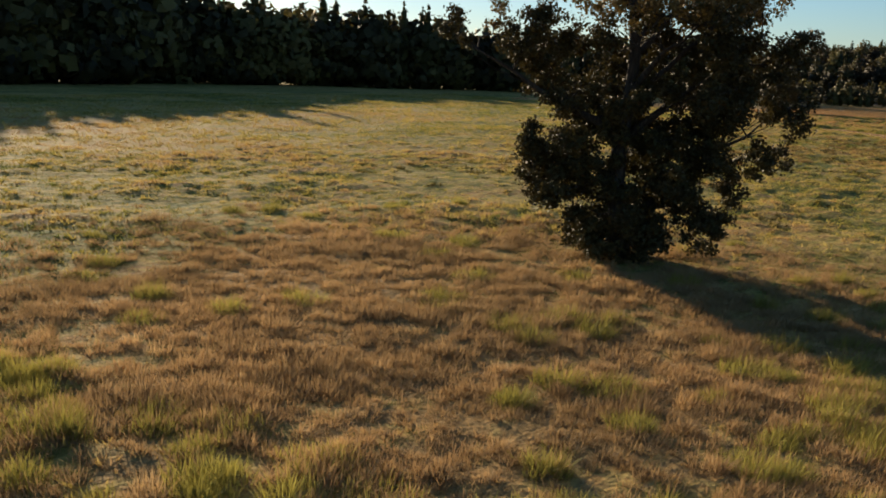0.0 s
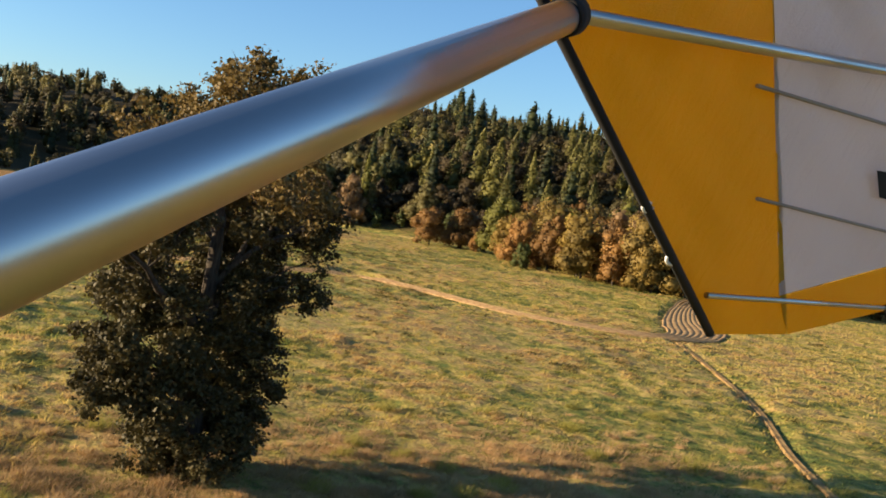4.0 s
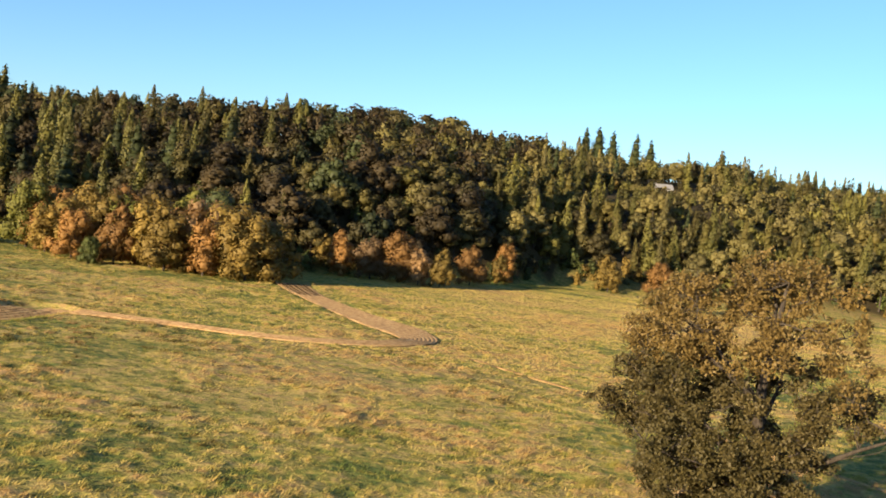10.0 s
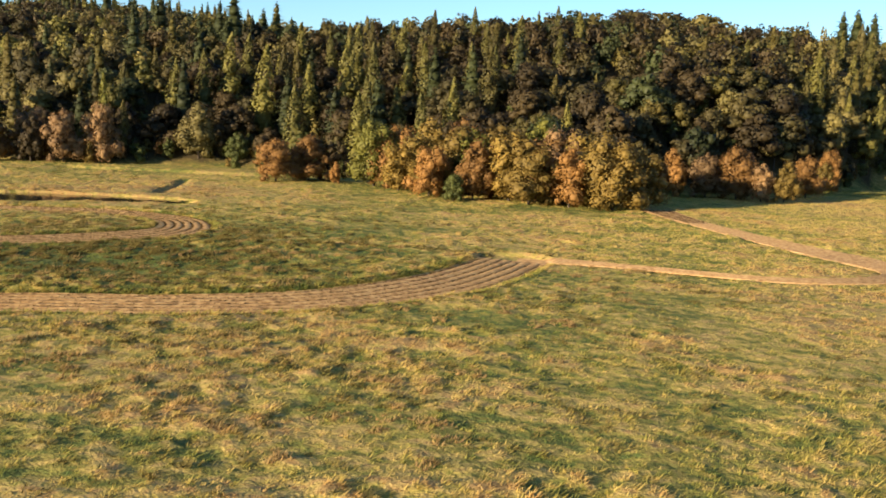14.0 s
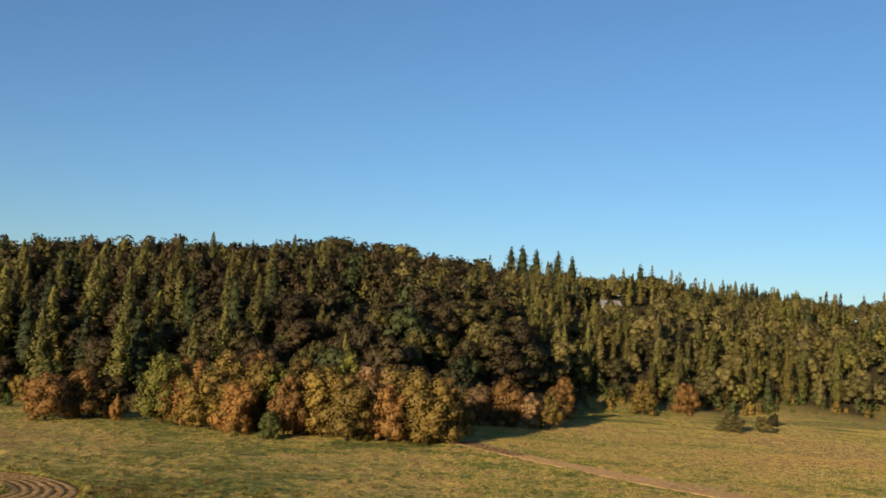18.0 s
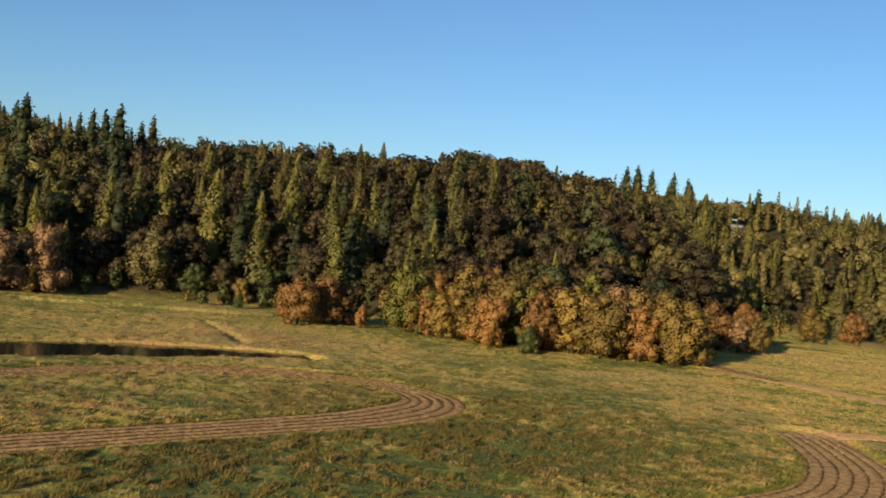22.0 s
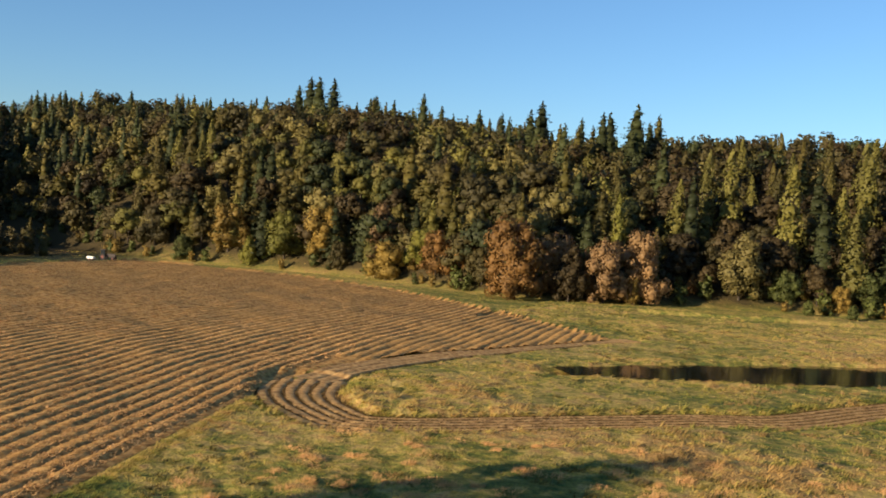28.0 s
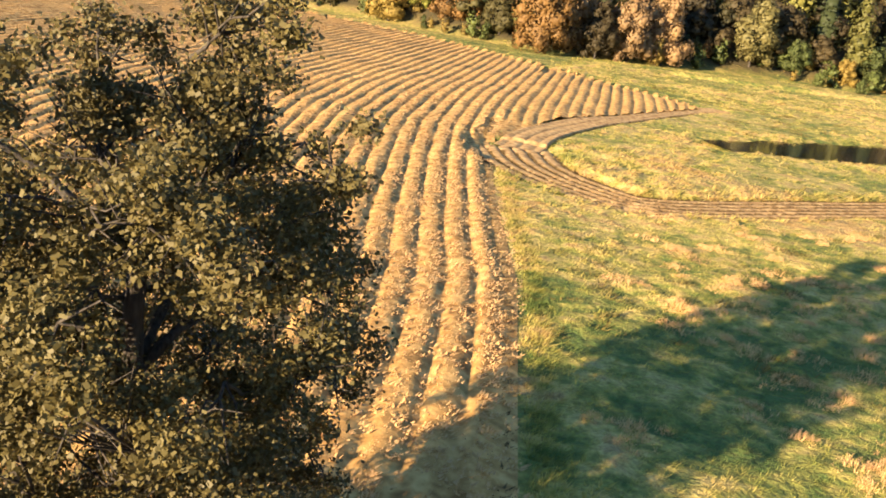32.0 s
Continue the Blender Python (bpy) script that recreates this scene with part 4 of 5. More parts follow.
plant("ivy_tree", -141, 224, 17, "lime", 1.0, 0.8, "by the wood")

# the wood on the hill: the front as single trees, the rest as one mass
rng = np.random.RandomState(77)
sites = []
for gxx in np.arange(-430, 330, 6.9):
    for gyy in np.arange(200, 590, 6.9):
        x, y = gxx + rng.uniform(-3.2, 3.2), gyy + rng.uniform(-3.2, 3.2)
        d = y - np.interp(x, EX, EY)
        if 3 < d < 250 and (d < 120 or rng.uniform() < 0.6) and rng.uniform() < 0.94 and not (74 < x < 106 and 424 < y < 476):
            sites.append((x, y, d))
sites = np.array(sites)
noise_a, noise_b = rough(sites[:, 0], sites[:, 1], 0.045, 41), rough(sites[:, 0], sites[:, 1], 0.02, 42)


def species(x, d, na, nb):
    """The kind of tree, its leaf colour and height at a place in the wood."""
    q = rng.uniform()
    grove = max(0.0, min(1.0, 0.5 + 0.9 * na))
    if x > 40:
        if q < 0.46 * grove:
            return "ivy_tree", rng.choice(["alder", "cedar", "ivy", "ivy"]), rng.uniform(11, 17)
        if q < 0.58 * grove:
            return "conifer", rng.choice(["cedar", "fir"]), rng.uniform(12, 16)
        return "broadleaf_tree", rng.choice(["alder", "ivy", "alder", "cedar", "alder", "ivy", "alder", "olive"]), rng.uniform(8.5, 13)
    if -140 < x < -30 and d < 75:
        if q < 0.29:
            return "ivy_tree", rng.choice(["ivy", "ivy", "cedar"]), rng.uniform(17, 23) if d < 45 else rng.uniform(14, 19)
        return ("broadleaf_tree", rng.choice(["maple", "maple", "olive", "maple"]), rng.uniform(8.5, 12.5)) if q < 0.93 else ("conifer", "fir", rng.uniform(15, 20))
    if x < -140:
        if q < 0.29 * grove:
            return "conifer", rng.choice(["fir", "fir", "cedar"]), rng.uniform(12, 18)
        if q < 0.38 * grove:
            return "ivy_tree", rng.choice(["cedar", "ivy"]), rng.uniform(12, 16)
        return "broadleaf_tree", rng.choice(["olive", "cedar", "maple", "ivy", "olive", "alder", "fir", "alder"]), rng.uniform(8.5, 13.5)
    if q < 0.13 * grove:
        return "ivy_tree", rng.choice(["ivy", "cedar"]), rng.uniform(12, 16)
    if q < 0.19 * grove:
        return "conifer", rng.choice(["fir", "cedar"]), rng.uniform(12, 16)
    return "broadleaf_tree", rng.choice(["maple", "olive", "maple", "olive", "fir", "maple", "olive", "alder", "cedar"]), rng.uniform(9.5, 15)


for x, y, h, kind, leaf in [(-43, 466, 25, "broadleaf_tree", "olive"), (-23, 474, 23, "broadleaf_tree", "olive"), (-11, 476, 23, "broadleaf_tree", "alder"), (48, 556, 27, "conifer", "fir"), (55, 560, 28, "conifer", "fir"),
                            (63, 558, 26, "conifer", "fir"), (76, 560, 26, "conifer", "fir"), (84, 557, 24, "conifer", "fir"), (-326, 400, 29, "conifer", "fir"), (-333, 404, 30, "conifer", "fir"), (-319, 402, 28, "conifer", "fir"),
                            (-340, 405, 27, "conifer", "fir"), (-155, 306, 24, "conifer", "fir"), (-186, 305, 25, "conifer", "fir"), (-191, 309, 22, "conifer", "fir"), (122, 546, 24, "conifer", "fir"), (131, 546, 20, "broadleaf_tree", "olive")]:
    plant(kind, x, y, h * 0.92, leaf, x, 1.55, "on the ridge")
single = {"conifer": 0, "ivy_tree": 0, "broadleaf_tree": 0}
mass = {}
for i in np.argsort(sites[:, 2]):
    x, y, d = sites[i]
    kind, leaf, h = species(x, d, noise_a[i], noise_b[i])
    if 62 < x < 112 and 372 < y < 424:
        h = min(h, np.interp(y, [372, 424], [8.5, 5.5]))
    if single[kind] < 295 and -300 < x < 180 and d < 130:
        single[kind] += 1
        big = rng.uniform(0.8, 1.25)
        plant(kind, x, y, h * big, leaf, rng.uniform(0, 6.28), rng.uniform(0.95, 1.3) * (1.15 if kind == "conifer" else 1.0))
    else:
        mass.setdefault(leaf, []).append((kind, x, y, h, rng.uniform(0, 6.28)))
# belts west and south of the fields
for x0, y0, x1, y1, k, hh in [(-284, 195, -268, 60, 46, 9.5), (-268, 60, -248, -40, 42, 9.5), (-250, -40, -200, -120, 64, 25), (-200, -120, -100, -170, 70, 30), (-100, -170, 0, -150, 70, 34), (0, -150, 110, -175, 50, 32)]:
    for i in range(k * 2):
        f = rng.uniform()
        off = abs(rng.normal(0, 16))
        dx, dy = x1 - x0, y1 - y0
        ln = math.hypot(dx, dy)
        x, y = x0 + dx * f + dy / ln * off, y0 + dy * f - dx / ln * off
        if i % 5 == 1:
            mass.setdefault("cedar", []).append(("conifer", x, y, hh * rng.uniform(0.8, 1.2), rng.uniform(0, 6.28)))
        else:
            mass.setdefault("alder" if i % 2 else "olive", []).append(("bushy_tree", x, y, hh * rng.uniform(0.7, 1.05), rng.uniform(0, 6.28)))
for i in range(620):
    x, y = -340 - 480 * rng.uniform() ** 1.3, rng.uniform(-420, 240)
    mass.setdefault(("fir", "alder", "cedar", "olive")[i % 4], []).append(("conifer" if i % 2 == 0 else "broadleaf_tree", x, y, rng.uniform(12, 17), rng.uniform(0, 6.28)))
for i in range(330):
    x, y = rng.uniform(-460, -332), rng.uniform(-70, 235)
    mass.setdefault(("cedar", "olive", "alder", "maple")[i % 4], []).append(("conifer" if i % 4 == 0 else "broadleaf_tree", x, y, rng.uniform(11, 17), rng.uniform(0, 6.28)))
for i in range(330):
    x = rng.uniform(-420, 260)
    y = np.interp(x, EX, EY) + rng.uniform(-3, 9)
    mass.setdefault("scrub" if i % 3 else "gold", []).append(("bushy_tree", x, y, rng.uniform(2.5, 6.0), rng.uniform(0, 6.28)))
for i in range(620):
    x = rng.uniform(-330, 130)
    y = np.interp(x, EX, EY) + rng.uniform(3, 46)
    mass.setdefault(("scrub", "olive", "cedar", "maple")[i % 4], []).append(("bushy_tree", x, y, rng.uniform(3.5, 8.0), rng.uniform(0, 6.28)))
for i in range(170):
    x = rng.uniform(-40, 190)
    mass.setdefault(("alder", "olive", "cedar")[i % 3], []).append(("bushy_tree", x, np.interp(x, EX, EY) + rng.uniform(95, 215), rng.uniform(6, 10), rng.uniform(0, 6.28)))
for i in range(34):
    mass.setdefault(("alder", "olive", "cedar", "gold")[i % 4], []).append(("bushy_tree", rng.uniform(72, 106), rng.uniform(426, 457), rng.uniform(4.0, 7.5), rng.uniform(0, 6.28)))
for leaf, items in mass.items():
    pieces = []
    for j, (kind, x, y, h, a) in enumerate(items):
        crown, ph = PROTO["far_" + kind, j % 4][1:]
        v = np.empty(len(crown.vertices) * 3, np.float32)
        crown.vertices.foreach_get("co", v)
        v = v.reshape(-1, 3) * (h / ph)
        nr = np.empty(len(crown.vertices) * 3, np.float32)
        crown.attributes["soft"].data.foreach_get("vector", nr)
        nr = nr.reshape(-1, 3)
        ca, sa = math.cos(a), math.sin(a)
        nr = np.stack([nr[:, 0] * ca - nr[:, 1] * sa, nr[:, 0] * sa + nr[:, 1] * ca, nr[:, 2]], -1)
        v = np.stack([v[:, 0] * ca - v[:, 1] * sa + x, v[:, 0] * sa + v[:, 1] * ca + y, v[:, 2] + float(land(x, y))], -1)
        pieces.append((v, np.arange(len(v)).reshape(-1, 4), nr))
    ob = new("forest", crown_mesh(pieces, LEAF[leaf]))
    tones = np.concatenate([np.full(len(v), t) for (v, _, _), t in zip(pieces, rng.uniform(0, 1, len(pieces)))])
    ob.data.attributes.new("tone", "FLOAT", "POINT").data.foreach_set("value", tones.astype(np.float32))
    tagged(ob, WORDS[leaf] + " mass of forest trees far up the hills", "forest", kind="stuff")


# ---- the two lone trees ----
def lone_tree(name, base, right, lobes, leaf, top_leaf, trunk_top, seed, label, per_area=230, leaf_size=0.21, clumps=9, spread=0.21):
    """A detailed tree: trunk, limbs to each lobe, twigs and many leaves. Lobes: across, away, height, radius, density."""
    rng = np.random.RandomState(seed)
    ob = new(name)
    z0 = float(land(base[0], base[1]))
    ob.location = (base[0], base[1], z0)
    rx, ry = right
    tagged(ob, label, "tree")
    place = lambda a, b, z: np.array([a * rx - b * ry, a * ry + b * rx, z])
    k = 9
    path = np.stack([place(0.25 * math.sin(i * 0.9) + 0.05 * i, 0.2 * math.cos(i * 1.3), -0.4 + (trunk_top + 0.4) * i / (k - 1)) for i in range(k)])
    child("trunk", mesh_np("trunk", *tube(path, np.linspace(0.52, 0.10, k), 10), M_BARK, True), ob)
    low, high = [], []
    main = []
    for i_lobe, (a, b, z, r, dens) in enumerate(lobes):
        end = place(a, b, z)
        if i_lobe < 15:
            zz = np.clip(z - 0.55 * math.hypot(a, b) - 0.8, 1.0, trunk_top - 0.5)
            at, thick = path[np.argmin(np.abs(path[:, 2] - zz))], 0.09 + 0.018 * math.hypot(a, b)
        else:
            boughs = np.concatenate([path[2:], *[m[1:] for m in main]])
            near = np.linalg.norm(boughs - end, axis=1) + 1.2 * np.maximum(boughs[:, 2] - end[2] + 0.3, 0)
            at, thick = boughs[np.argmin(near)], 0.045
        t = np.linspace(0, 1, 7)[:, None]
        mid = (at + end) / 2 + rng.normal(0, 0.3, 3) + np.array([0, 0, 0.25])
        q = (1 - t) ** 2 * at + 2 * t * (1 - t) * mid + t ** 2 * end
        q[1:-1] += rng.normal(0, 0.09, (5, 3))
        if i_lobe < 15:
            main.append(q)
        limbs = [tube(q, np.linspace(thick, 0.022, 7), 6)]
        for _ in range(int(6 * r)):
            e = end + unit(rng.normal(size=3)) * r * 0.85
            st = q[rng.randint(3, 7)]
            limbs.append(tube(np.stack([st, (st + e) / 2 + rng.normal(0, 0.12, 3), e]), np.array([0.03, 0.018, 0.006]), 4))
        child("limb", mesh_np("limb", *joined(limbs), M_BARK, True), ob)
        n_clump = max(4, int(clumps * r * r))
        c = end + unit(rng.normal(size=(n_clump, 3))) * (r * rng.uniform(0.3, 1.0, (n_clump, 1)))
        m = int(per_area * r * r * dens / n_clump) + 1
        p = np.repeat(c, m, 0) + rng.normal(0, spread, (n_clump * m, 3)) * np.array([1, 1, 0.75])
        p[:, 2] = np.maximum(p[:, 2], 0.05)
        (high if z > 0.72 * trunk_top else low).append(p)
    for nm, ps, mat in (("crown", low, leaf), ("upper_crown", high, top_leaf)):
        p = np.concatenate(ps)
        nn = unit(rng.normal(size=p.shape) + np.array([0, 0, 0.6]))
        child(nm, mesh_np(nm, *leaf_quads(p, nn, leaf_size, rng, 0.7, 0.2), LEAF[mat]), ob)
    return ob


def crown_lobes(seed, n, z0, z1, inside, size, apart):
    """Lobes scattered evenly through a crown's body: across, away, height, radius, density."""
    rng = np.random.RandomState(seed)
    out = []
    for _ in range(6000):
        r = rng.uniform(*size)
        a, b, z = rng.uniform(-8, 8), rng.uniform(-8, 8), rng.uniform(z0, z1)
        if len(out) < n and inside(a, b, z, r) and all((a - p[0]) ** 2 + (b - p[1]) ** 2 + (z - p[2]) ** 2 > (apart * (r + p[3])) ** 2 for p in out):
            out.append((a, b, z, r, rng.uniform(0.85, 1.15)))
    return out


# the crown as wide as it looks from the south-east and from the south-west
A_EAST = ((0.5, 2.3, 3.8, 6, 8, 10, 12, 13.5, 14.7, 16.3, 17.3), (-2.4, -3.0, -4.6, -4.3, -4.4, -4.8, -5.0, -4.6, -1.8, -0.8, 0.4), (3.4, 3.5, 3.8, 4.5, 5.2, 5.8, 4.4, 3.6, 4.3, 4.3, 3.4))
A_WEST = ((0.5, 3, 5, 7.5, 9, 11, 12, 13, 14, 15, 16, 17.5), (-2.6, -3.6, -4.9, -6.5, -6.6, -5.6, -5.1, -6.0, -6.3, -4.8, -2.6, -2.2), (2.6, 2.6, 2.2, 2.6, 3.4, 4.5, 4.5, 3.4, 3.1, 3.3, 2.9, 2.1))


def inside_a(x, y, z, r):
    e, w = (x * EAST_R[0] + y * EAST_R[1]) / 1.07, (x * WEST_R[0] + y * WEST_R[1]) / 1.07
    m = 0.62 * r
    return (np.interp(z, A_EAST[0], A_EAST[1]) + m < e < np.interp(z, A_EAST[0], A_EAST[2]) - m
            and np.interp(z, A_WEST[0], A_WEST[1]) + m < w < np.interp(z, A_WEST[0], A_WEST[2]) - m)


def inside_b(x, y, z, r):
    return math.hypot(0.49 * x + 0.87 * y, 0.98 * (0.87 * x - 0.49 * y)) < np.interp(z, [1.2, 2.5, 4, 7, 10, 12, 14, 15.5], [3.6, 4.9, 5.6, 5.6, 5.4, 4.6, 3.2, 1.2]) - 0.7 * r


EAST_R, WEST_R = (0.269, 0.963), (0.946, 0.323)
A_LOBES = [(a, b, z, r, d * (1.9 if z < 6 else 1.3 if z < 11 else 0.75)) for a, b, z, r, d in crown_lobes(5, 100, 5.0, 16.6, inside_a, (0.8, 1.5), 0.42) + crown_lobes(6, 34, 0.7, 5.6, inside_a, (0.8, 1.3), 0.38)]
A_LOBES += [(0.5 + 1.7 * math.cos(i * 0.78), 1.6 * math.sin(i * 0.78), 0.9 + 0.5 * (i % 2), 1.15, 2.0) for i in range(8)]
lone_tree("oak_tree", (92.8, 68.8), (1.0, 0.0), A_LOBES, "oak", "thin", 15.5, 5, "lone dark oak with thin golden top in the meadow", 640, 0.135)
B_LOBES = [(a, b, z, r, d * (1.5 if z > 11 else 1.0)) for a, b, z, r, d in crown_lobes(8, 112, 1.8, 15.0, inside_b, (0.9, 1.6), 0.50)]
lone_tree("oak_tree", (-136.1, 15.6), (1.0, 0.0), B_LOBES, "oak", "oak", 11.0, 6, "large spreading oak beside the ploughed rows", 960, 0.088, 7, 0.20)


# ---- house on the hillside, tractor at the far end of the field ----
def box(bm, x0, x1, y0, y1, z0, z1, bevel=0.0):
    r = bmesh.ops.create_cube(bm, size=1.0)
    for v in r["verts"]:
        v.co = Vector(((x0 + x1) / 2 + v.co.x * (x1 - x0), (y0 + y1) / 2 + v.co.y * (y1 - y0), (z0 + z1) / 2 + v.co.z * (z1 - z0)))
    if bevel:
        bmesh.ops.bevel(bm, geom=list({e for v in r["verts"] for e in v.link_edges}), offset=bevel, segments=2, affect="EDGES")
    return bm


def plain(name, c, rough=0.6, metal=0.0, scale=3.0):
    k = Nodes(name, rough, 0.4)
    k.colour(k.mix(k.math("MULTIPLY", k.noise(scale, 4), 0.35), c, tuple(v * 0.6 for v in c)))
    k.b.inputs["Metallic"].default_value = metal
    return k.m


M_WHITE, M_SLATE, M_PANE = plain("white_boards", (0.78, 0.76, 0.72)), plain("grey_shingles", (0.22, 0.21, 0.20), 0.85), plain("dark_glass", (0.02, 0.025, 0.03), 0.08)
M_DARK, M_RUBBER, M_RED = plain("dark_machine_paint", (0.035, 0.022, 0.018), 0.5), plain("tyre_rubber", (0.015, 0.015, 0.015), 0.8), plain("weathered_red_paint", (0.14, 0.03, 0.02), 0.5)
house = new("house")
house.matrix_world = pose(91, 464, float(land(91, 464)) - 1.7, 0, 0, 12)
tagged(house, "white two-storey house among the hillside trees", "house")
part("wall", box(bmesh.new(), -4.5, 4.5, -3.5, 3.5, -5, 6.5), M_WHITE, house)
bm = bmesh.new()
rv = [bm.verts.new(p) for p in ((-5, -4.2, 6.4), (5, -4.2, 6.4), (5, 4.2, 6.4), (-5, 4.2, 6.4), (-5, 0, 9.0), (5, 0, 9.0))]
for f in ((0, 1, 5, 4), (2, 3, 4, 5), (1, 2, 5), (3, 0, 4), (0, 3, 2, 1)):
    bm.faces.new([rv[i] for i in f])
part("roof", bm, M_SLATE, house, "grey shingled gable roof")
for wx in (-3.0, 0.0, 3.0):
    for wz in (1.0, 4.0):
        w = part("window", box(bmesh.new(), wx - 0.7, wx + 0.7, -3.58, -3.45, wz, wz + 1.5), M_WHITE, house)
        part("pane", box(bmesh.new(), wx - 0.55, wx + 0.55, -3.62, -3.56, wz + 0.12, wz + 1.38), M_PANE, w)


def wheel(parent, x, y, r, w):
    bm = bmesh.new()
    bmesh.ops.create_cone(bm, cap_ends=True, segments=18, radius1=r, radius2=r, depth=w, matrix=pose(x, y, r, 90, 0, 0))
    bmesh.ops.bevel(bm, geom=[e for e in bm.edges if len(e.link_faces) == 2 and e.calc_face_angle() > 1.0], offset=w * 0.2, segments=2, affect="EDGES")
    t = part("wheel", bm, M_RUBBER, parent)
    bm = bmesh.new()
    bmesh.ops.create_cone(bm, cap_ends=True, segments=14, radius1=r * 0.5, radius2=r * 0.45, depth=w * 1.06, matrix=pose(x, y, r, 90, 0, 0))
    part("rim", bm, M_RED, t)


tractor = new("tractor")
tractor.matrix_world = pose(-268, 199, float(land(-268, 199)) + 0.1, 0, 0, 20)
tagged(tractor, "dark farm tractor parked at the end of the field", "tractor")
part("body", box(bmesh.new(), -0.4, 2.3, -0.42, 0.42, 0.8, 1.6, 0.12), M_DARK, tractor)
part("cab", box(bmesh.new(), -1.5, -0.3, -0.7, 0.7, 1.3, 2.6, 0.1), M_PANE, tractor, "dark glazed cab")
part("roof", box(bmesh.new(), -1.65, -0.2, -0.8, 0.8, 2.6, 2.75, 0.05), M_DARK, tractor)
for wx, wr, ww in ((-0.9, 0.85, 0.45), (1.7, 0.5, 0.3)):
    for wy in (-0.85, 0.85):
        wheel(tractor, wx, wy, wr, ww)
cart = new("farm_trailer")
cart.matrix_world = pose(-266, 191, float(land(-266, 191)) + 0.1, 0, 0, 15)
tagged(cart, "small white farm trailer on the ploughed field", "trailer")
part("body", box(bmesh.new(), -0.9, 0.9, -0.6, 0.6, 0.6, 1.2, 0.08), M_WHITE, cart)
part("drawbar", box(bmesh.new(), 0.8, 1.8, -0.05, 0.05, 0.60, 0.70), M_DARK, cart)
for wy in (-0.7, 0.7):
    wheel(cart, 0.0, wy, 0.36, 0.2)


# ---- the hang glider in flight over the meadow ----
# the camera's pose at four seconds; the glider is set out from that view
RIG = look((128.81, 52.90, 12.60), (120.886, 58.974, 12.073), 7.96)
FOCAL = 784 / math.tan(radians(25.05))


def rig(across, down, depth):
    """A place from picture units across and down the camera's view, and a depth."""
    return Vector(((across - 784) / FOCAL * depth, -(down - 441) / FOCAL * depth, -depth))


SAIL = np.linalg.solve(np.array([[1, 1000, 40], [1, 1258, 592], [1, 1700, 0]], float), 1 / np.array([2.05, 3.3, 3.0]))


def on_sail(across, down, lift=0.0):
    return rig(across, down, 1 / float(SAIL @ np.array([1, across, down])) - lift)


def rod(a, b, r0, r1=None, sides=12, squash=None):
    """A straight round or oval rod between two places; squash: width and depth factors."""
    d = (b - a).normalized()
    side = d.cross(Vector((0, 0, 1))).normalized()
    up = side.cross(d)
    sx, sy = squash or (1, 1)
    vs = []
    for p, r in ((a, r0), (b, r1 or r0)):
        for i in range(sides):
            t = 2 * math.pi * i / sides
            vs.append(p + side * math.cos(t) * r * sx + up * math.sin(t) * r * sy)
    bm = bmesh.new()
    v = [bm.verts.new(p) for p in vs]
    for i in range(sides):
        f = bm.faces.new((v[i], v[(i + 1) % sides], v[sides + (i + 1) % sides], v[sides + i]))
        f.smooth = True
    bm.faces.new(v[:sides][::-1])
    bm.faces.new(v[sides:])
    bmesh.ops.recalc_face_normals(bm, faces=bm.faces)
    return bm


def panel(corners, n, m, wave, lift=0.0):
    """A slightly billowing cloth panel between four bearings, with thickness."""
    c = [np.array(q, float) for q in corners]
    top, low = [], []
    for i in range(n):
        u = i / (n - 1)
        for j in range(m):
            v = j / (m - 1)
            q = (c[0] * (1 - u) + c[1] * u) * (1 - v) + (c[3] * (1 - u) + c[2] * u) * v
            w = wave * (math.sin(q[0] * 0.021 + q[1] * 0.013) + 0.6 * math.sin(q[0] * 0.05 - q[1] * 0.035 + 1)) * max(math.sin(math.pi * u), 0) ** 0.5 + lift
            w += 0.5 * wave * math.sin(0.085 * q[0] + 0.05 * q[1] + 2 * math.sin(0.02 * q[1])) * max(math.sin(0.017 * q[1] - 0.9), 0) * min(1, 3 * u)
            top.append(on_sail(q[0], q[1], w))
            low.append(on_sail(q[0], q[1], w - 0.004))
    bm = bmesh.new()
    a, b = [bm.verts.new(p) for p in top], [bm.verts.new(p) for p in low]
    for i in range(n - 1):
        for j in range(m - 1):
            k = i * m + j
            for s, flip in ((a, False), (b, True)):
                q = (s[k], s[k + 1], s[k + m + 1], s[k + m])
                f = bm.faces.new(q[::-1] if flip else q)
                f.smooth = True
    return bm


def cloth(name, c, trans):
    k = Nodes(name, 0.55, 0.3)
    weave = k.noise(260, 2)
    col = k.mix(k.math("MULTIPLY", k.noise(2.0, 4), 0.25), c, tuple(v * 0.72 for v in c))
    k.colour(col)
    k.bump(k.math("ADD", weave, k.math("MULTIPLY", k.noise(9, 3, (1, 3, 1, 0.6)), 2.0)), 0.7, 0.02)
    tr = k.n("BsdfTranslucent")
    k.link(col, tr.inputs[0])
    ms = k.n("MixShader")
    ms.inputs[0].default_value = trans
    k.link(k.b.outputs[0], ms.inputs[1])
    k.link(tr.outputs[0], ms.inputs[2])
    k.link(ms.outputs[0], k.t.nodes["Material Output"].inputs[0])
    return k.m


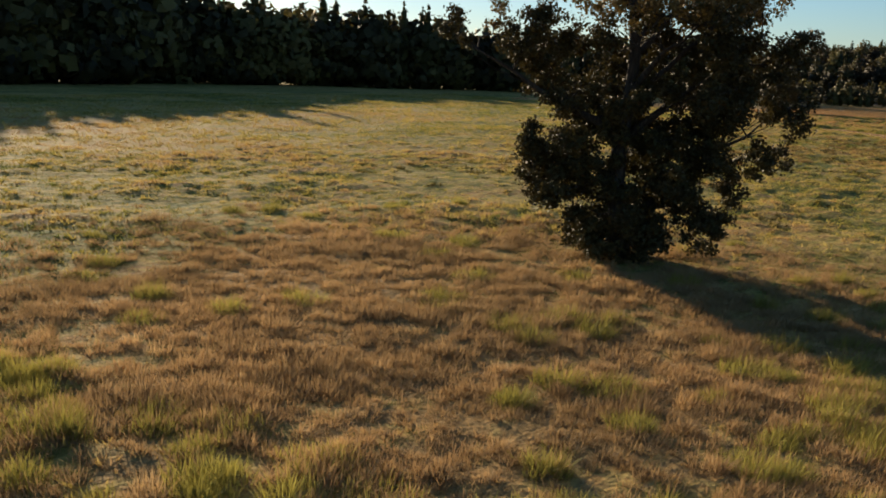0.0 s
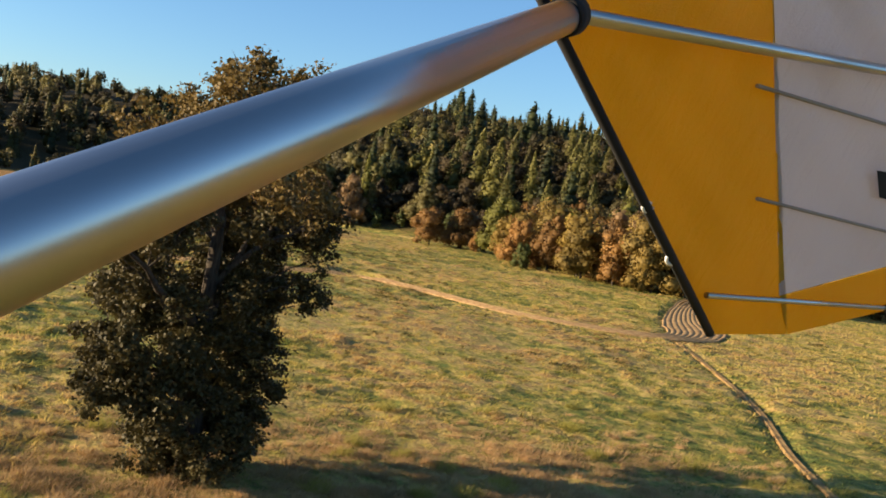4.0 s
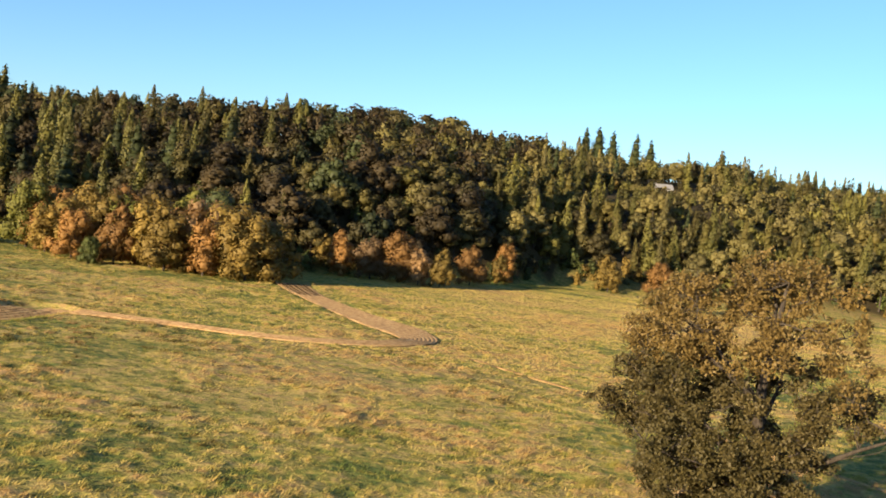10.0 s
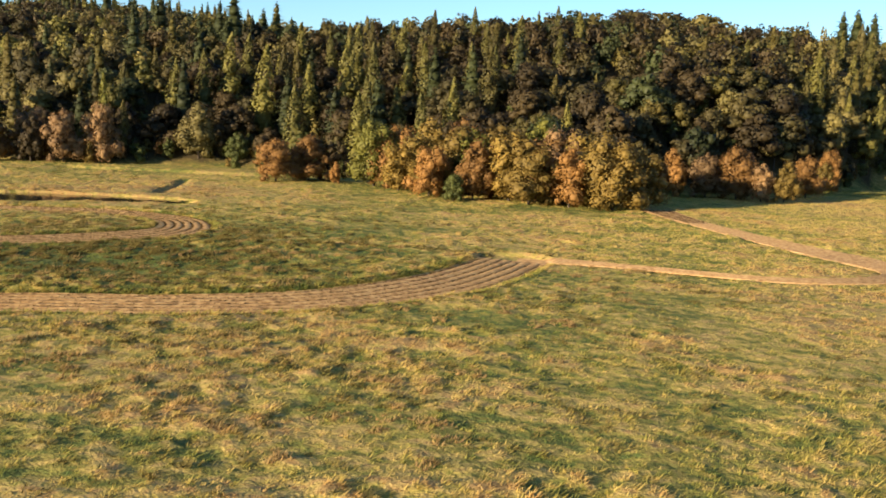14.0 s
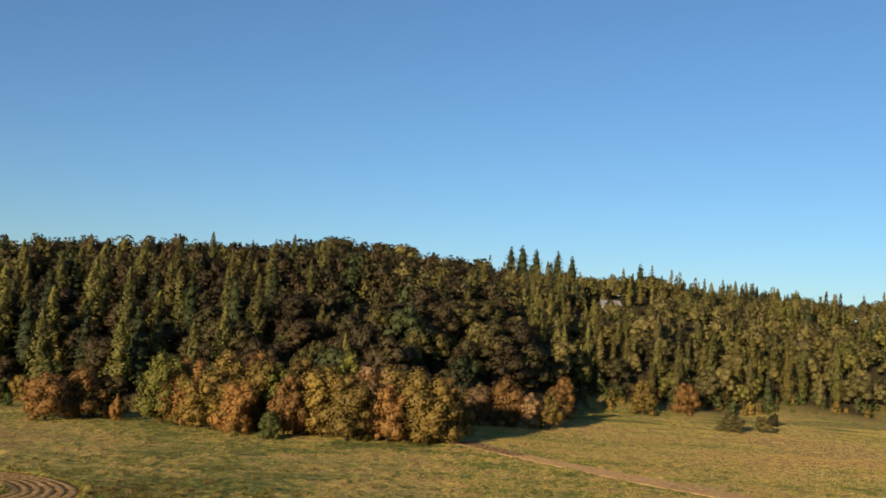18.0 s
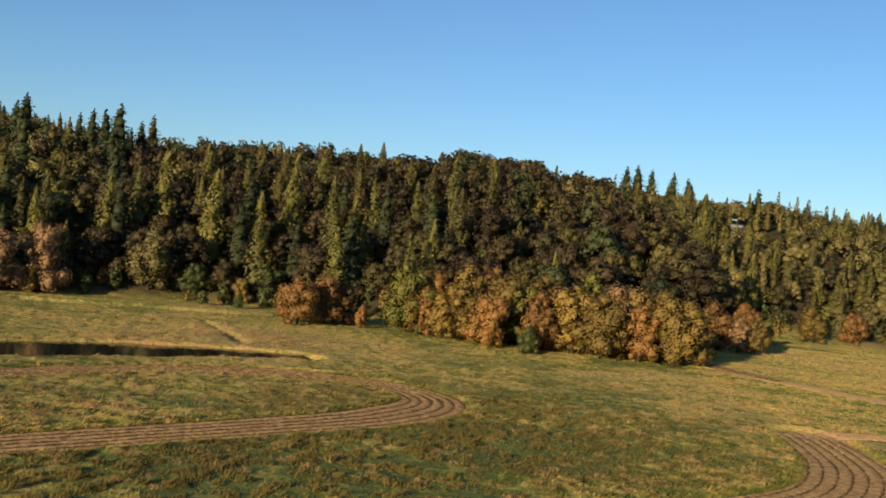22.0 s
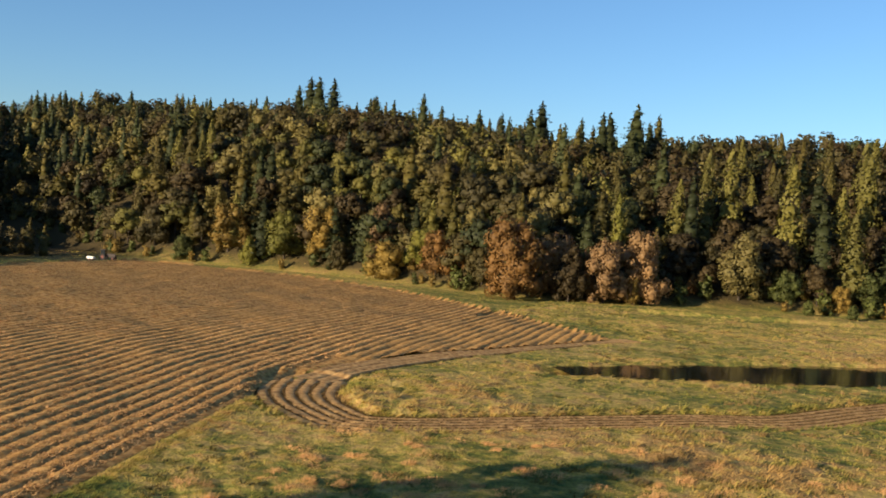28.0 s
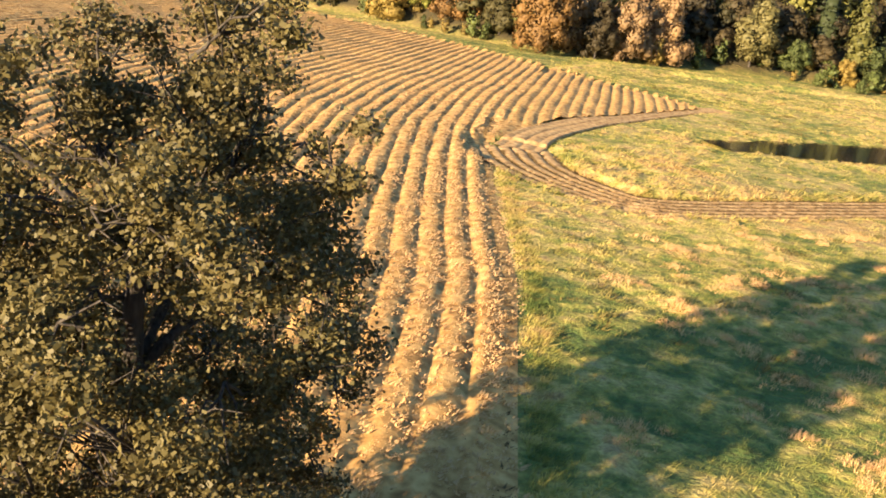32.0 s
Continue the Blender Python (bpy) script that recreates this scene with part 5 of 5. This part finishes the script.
M_YELLOW, M_SAIL = cloth("yellow_sailcloth", (0.64, 0.40, 0.010), 0.42), cloth("white_sailcloth", (0.59, 0.57, 0.62), 0.36)
k = Nodes("brushed_aluminium", 0.30, 0.5)
k.b.inputs["Metallic"].default_value = 1.0
k.colour(k.mix(k.math("MULTIPLY", k.noise(12, 4), 0.3), (0.56, 0.51, 0.47), (0.43, 0.38, 0.33)))
M_ALU = k.m
M_NEO, M_CORD = plain("black_neoprene", (0.012, 0.011, 0.012), 0.95, 0.0, 200.0), plain("white_cord", (0.75, 0.73, 0.70), 0.8)
M_TAPE = plain("batten_pocket_tape", (0.30, 0.25, 0.21), 0.8)
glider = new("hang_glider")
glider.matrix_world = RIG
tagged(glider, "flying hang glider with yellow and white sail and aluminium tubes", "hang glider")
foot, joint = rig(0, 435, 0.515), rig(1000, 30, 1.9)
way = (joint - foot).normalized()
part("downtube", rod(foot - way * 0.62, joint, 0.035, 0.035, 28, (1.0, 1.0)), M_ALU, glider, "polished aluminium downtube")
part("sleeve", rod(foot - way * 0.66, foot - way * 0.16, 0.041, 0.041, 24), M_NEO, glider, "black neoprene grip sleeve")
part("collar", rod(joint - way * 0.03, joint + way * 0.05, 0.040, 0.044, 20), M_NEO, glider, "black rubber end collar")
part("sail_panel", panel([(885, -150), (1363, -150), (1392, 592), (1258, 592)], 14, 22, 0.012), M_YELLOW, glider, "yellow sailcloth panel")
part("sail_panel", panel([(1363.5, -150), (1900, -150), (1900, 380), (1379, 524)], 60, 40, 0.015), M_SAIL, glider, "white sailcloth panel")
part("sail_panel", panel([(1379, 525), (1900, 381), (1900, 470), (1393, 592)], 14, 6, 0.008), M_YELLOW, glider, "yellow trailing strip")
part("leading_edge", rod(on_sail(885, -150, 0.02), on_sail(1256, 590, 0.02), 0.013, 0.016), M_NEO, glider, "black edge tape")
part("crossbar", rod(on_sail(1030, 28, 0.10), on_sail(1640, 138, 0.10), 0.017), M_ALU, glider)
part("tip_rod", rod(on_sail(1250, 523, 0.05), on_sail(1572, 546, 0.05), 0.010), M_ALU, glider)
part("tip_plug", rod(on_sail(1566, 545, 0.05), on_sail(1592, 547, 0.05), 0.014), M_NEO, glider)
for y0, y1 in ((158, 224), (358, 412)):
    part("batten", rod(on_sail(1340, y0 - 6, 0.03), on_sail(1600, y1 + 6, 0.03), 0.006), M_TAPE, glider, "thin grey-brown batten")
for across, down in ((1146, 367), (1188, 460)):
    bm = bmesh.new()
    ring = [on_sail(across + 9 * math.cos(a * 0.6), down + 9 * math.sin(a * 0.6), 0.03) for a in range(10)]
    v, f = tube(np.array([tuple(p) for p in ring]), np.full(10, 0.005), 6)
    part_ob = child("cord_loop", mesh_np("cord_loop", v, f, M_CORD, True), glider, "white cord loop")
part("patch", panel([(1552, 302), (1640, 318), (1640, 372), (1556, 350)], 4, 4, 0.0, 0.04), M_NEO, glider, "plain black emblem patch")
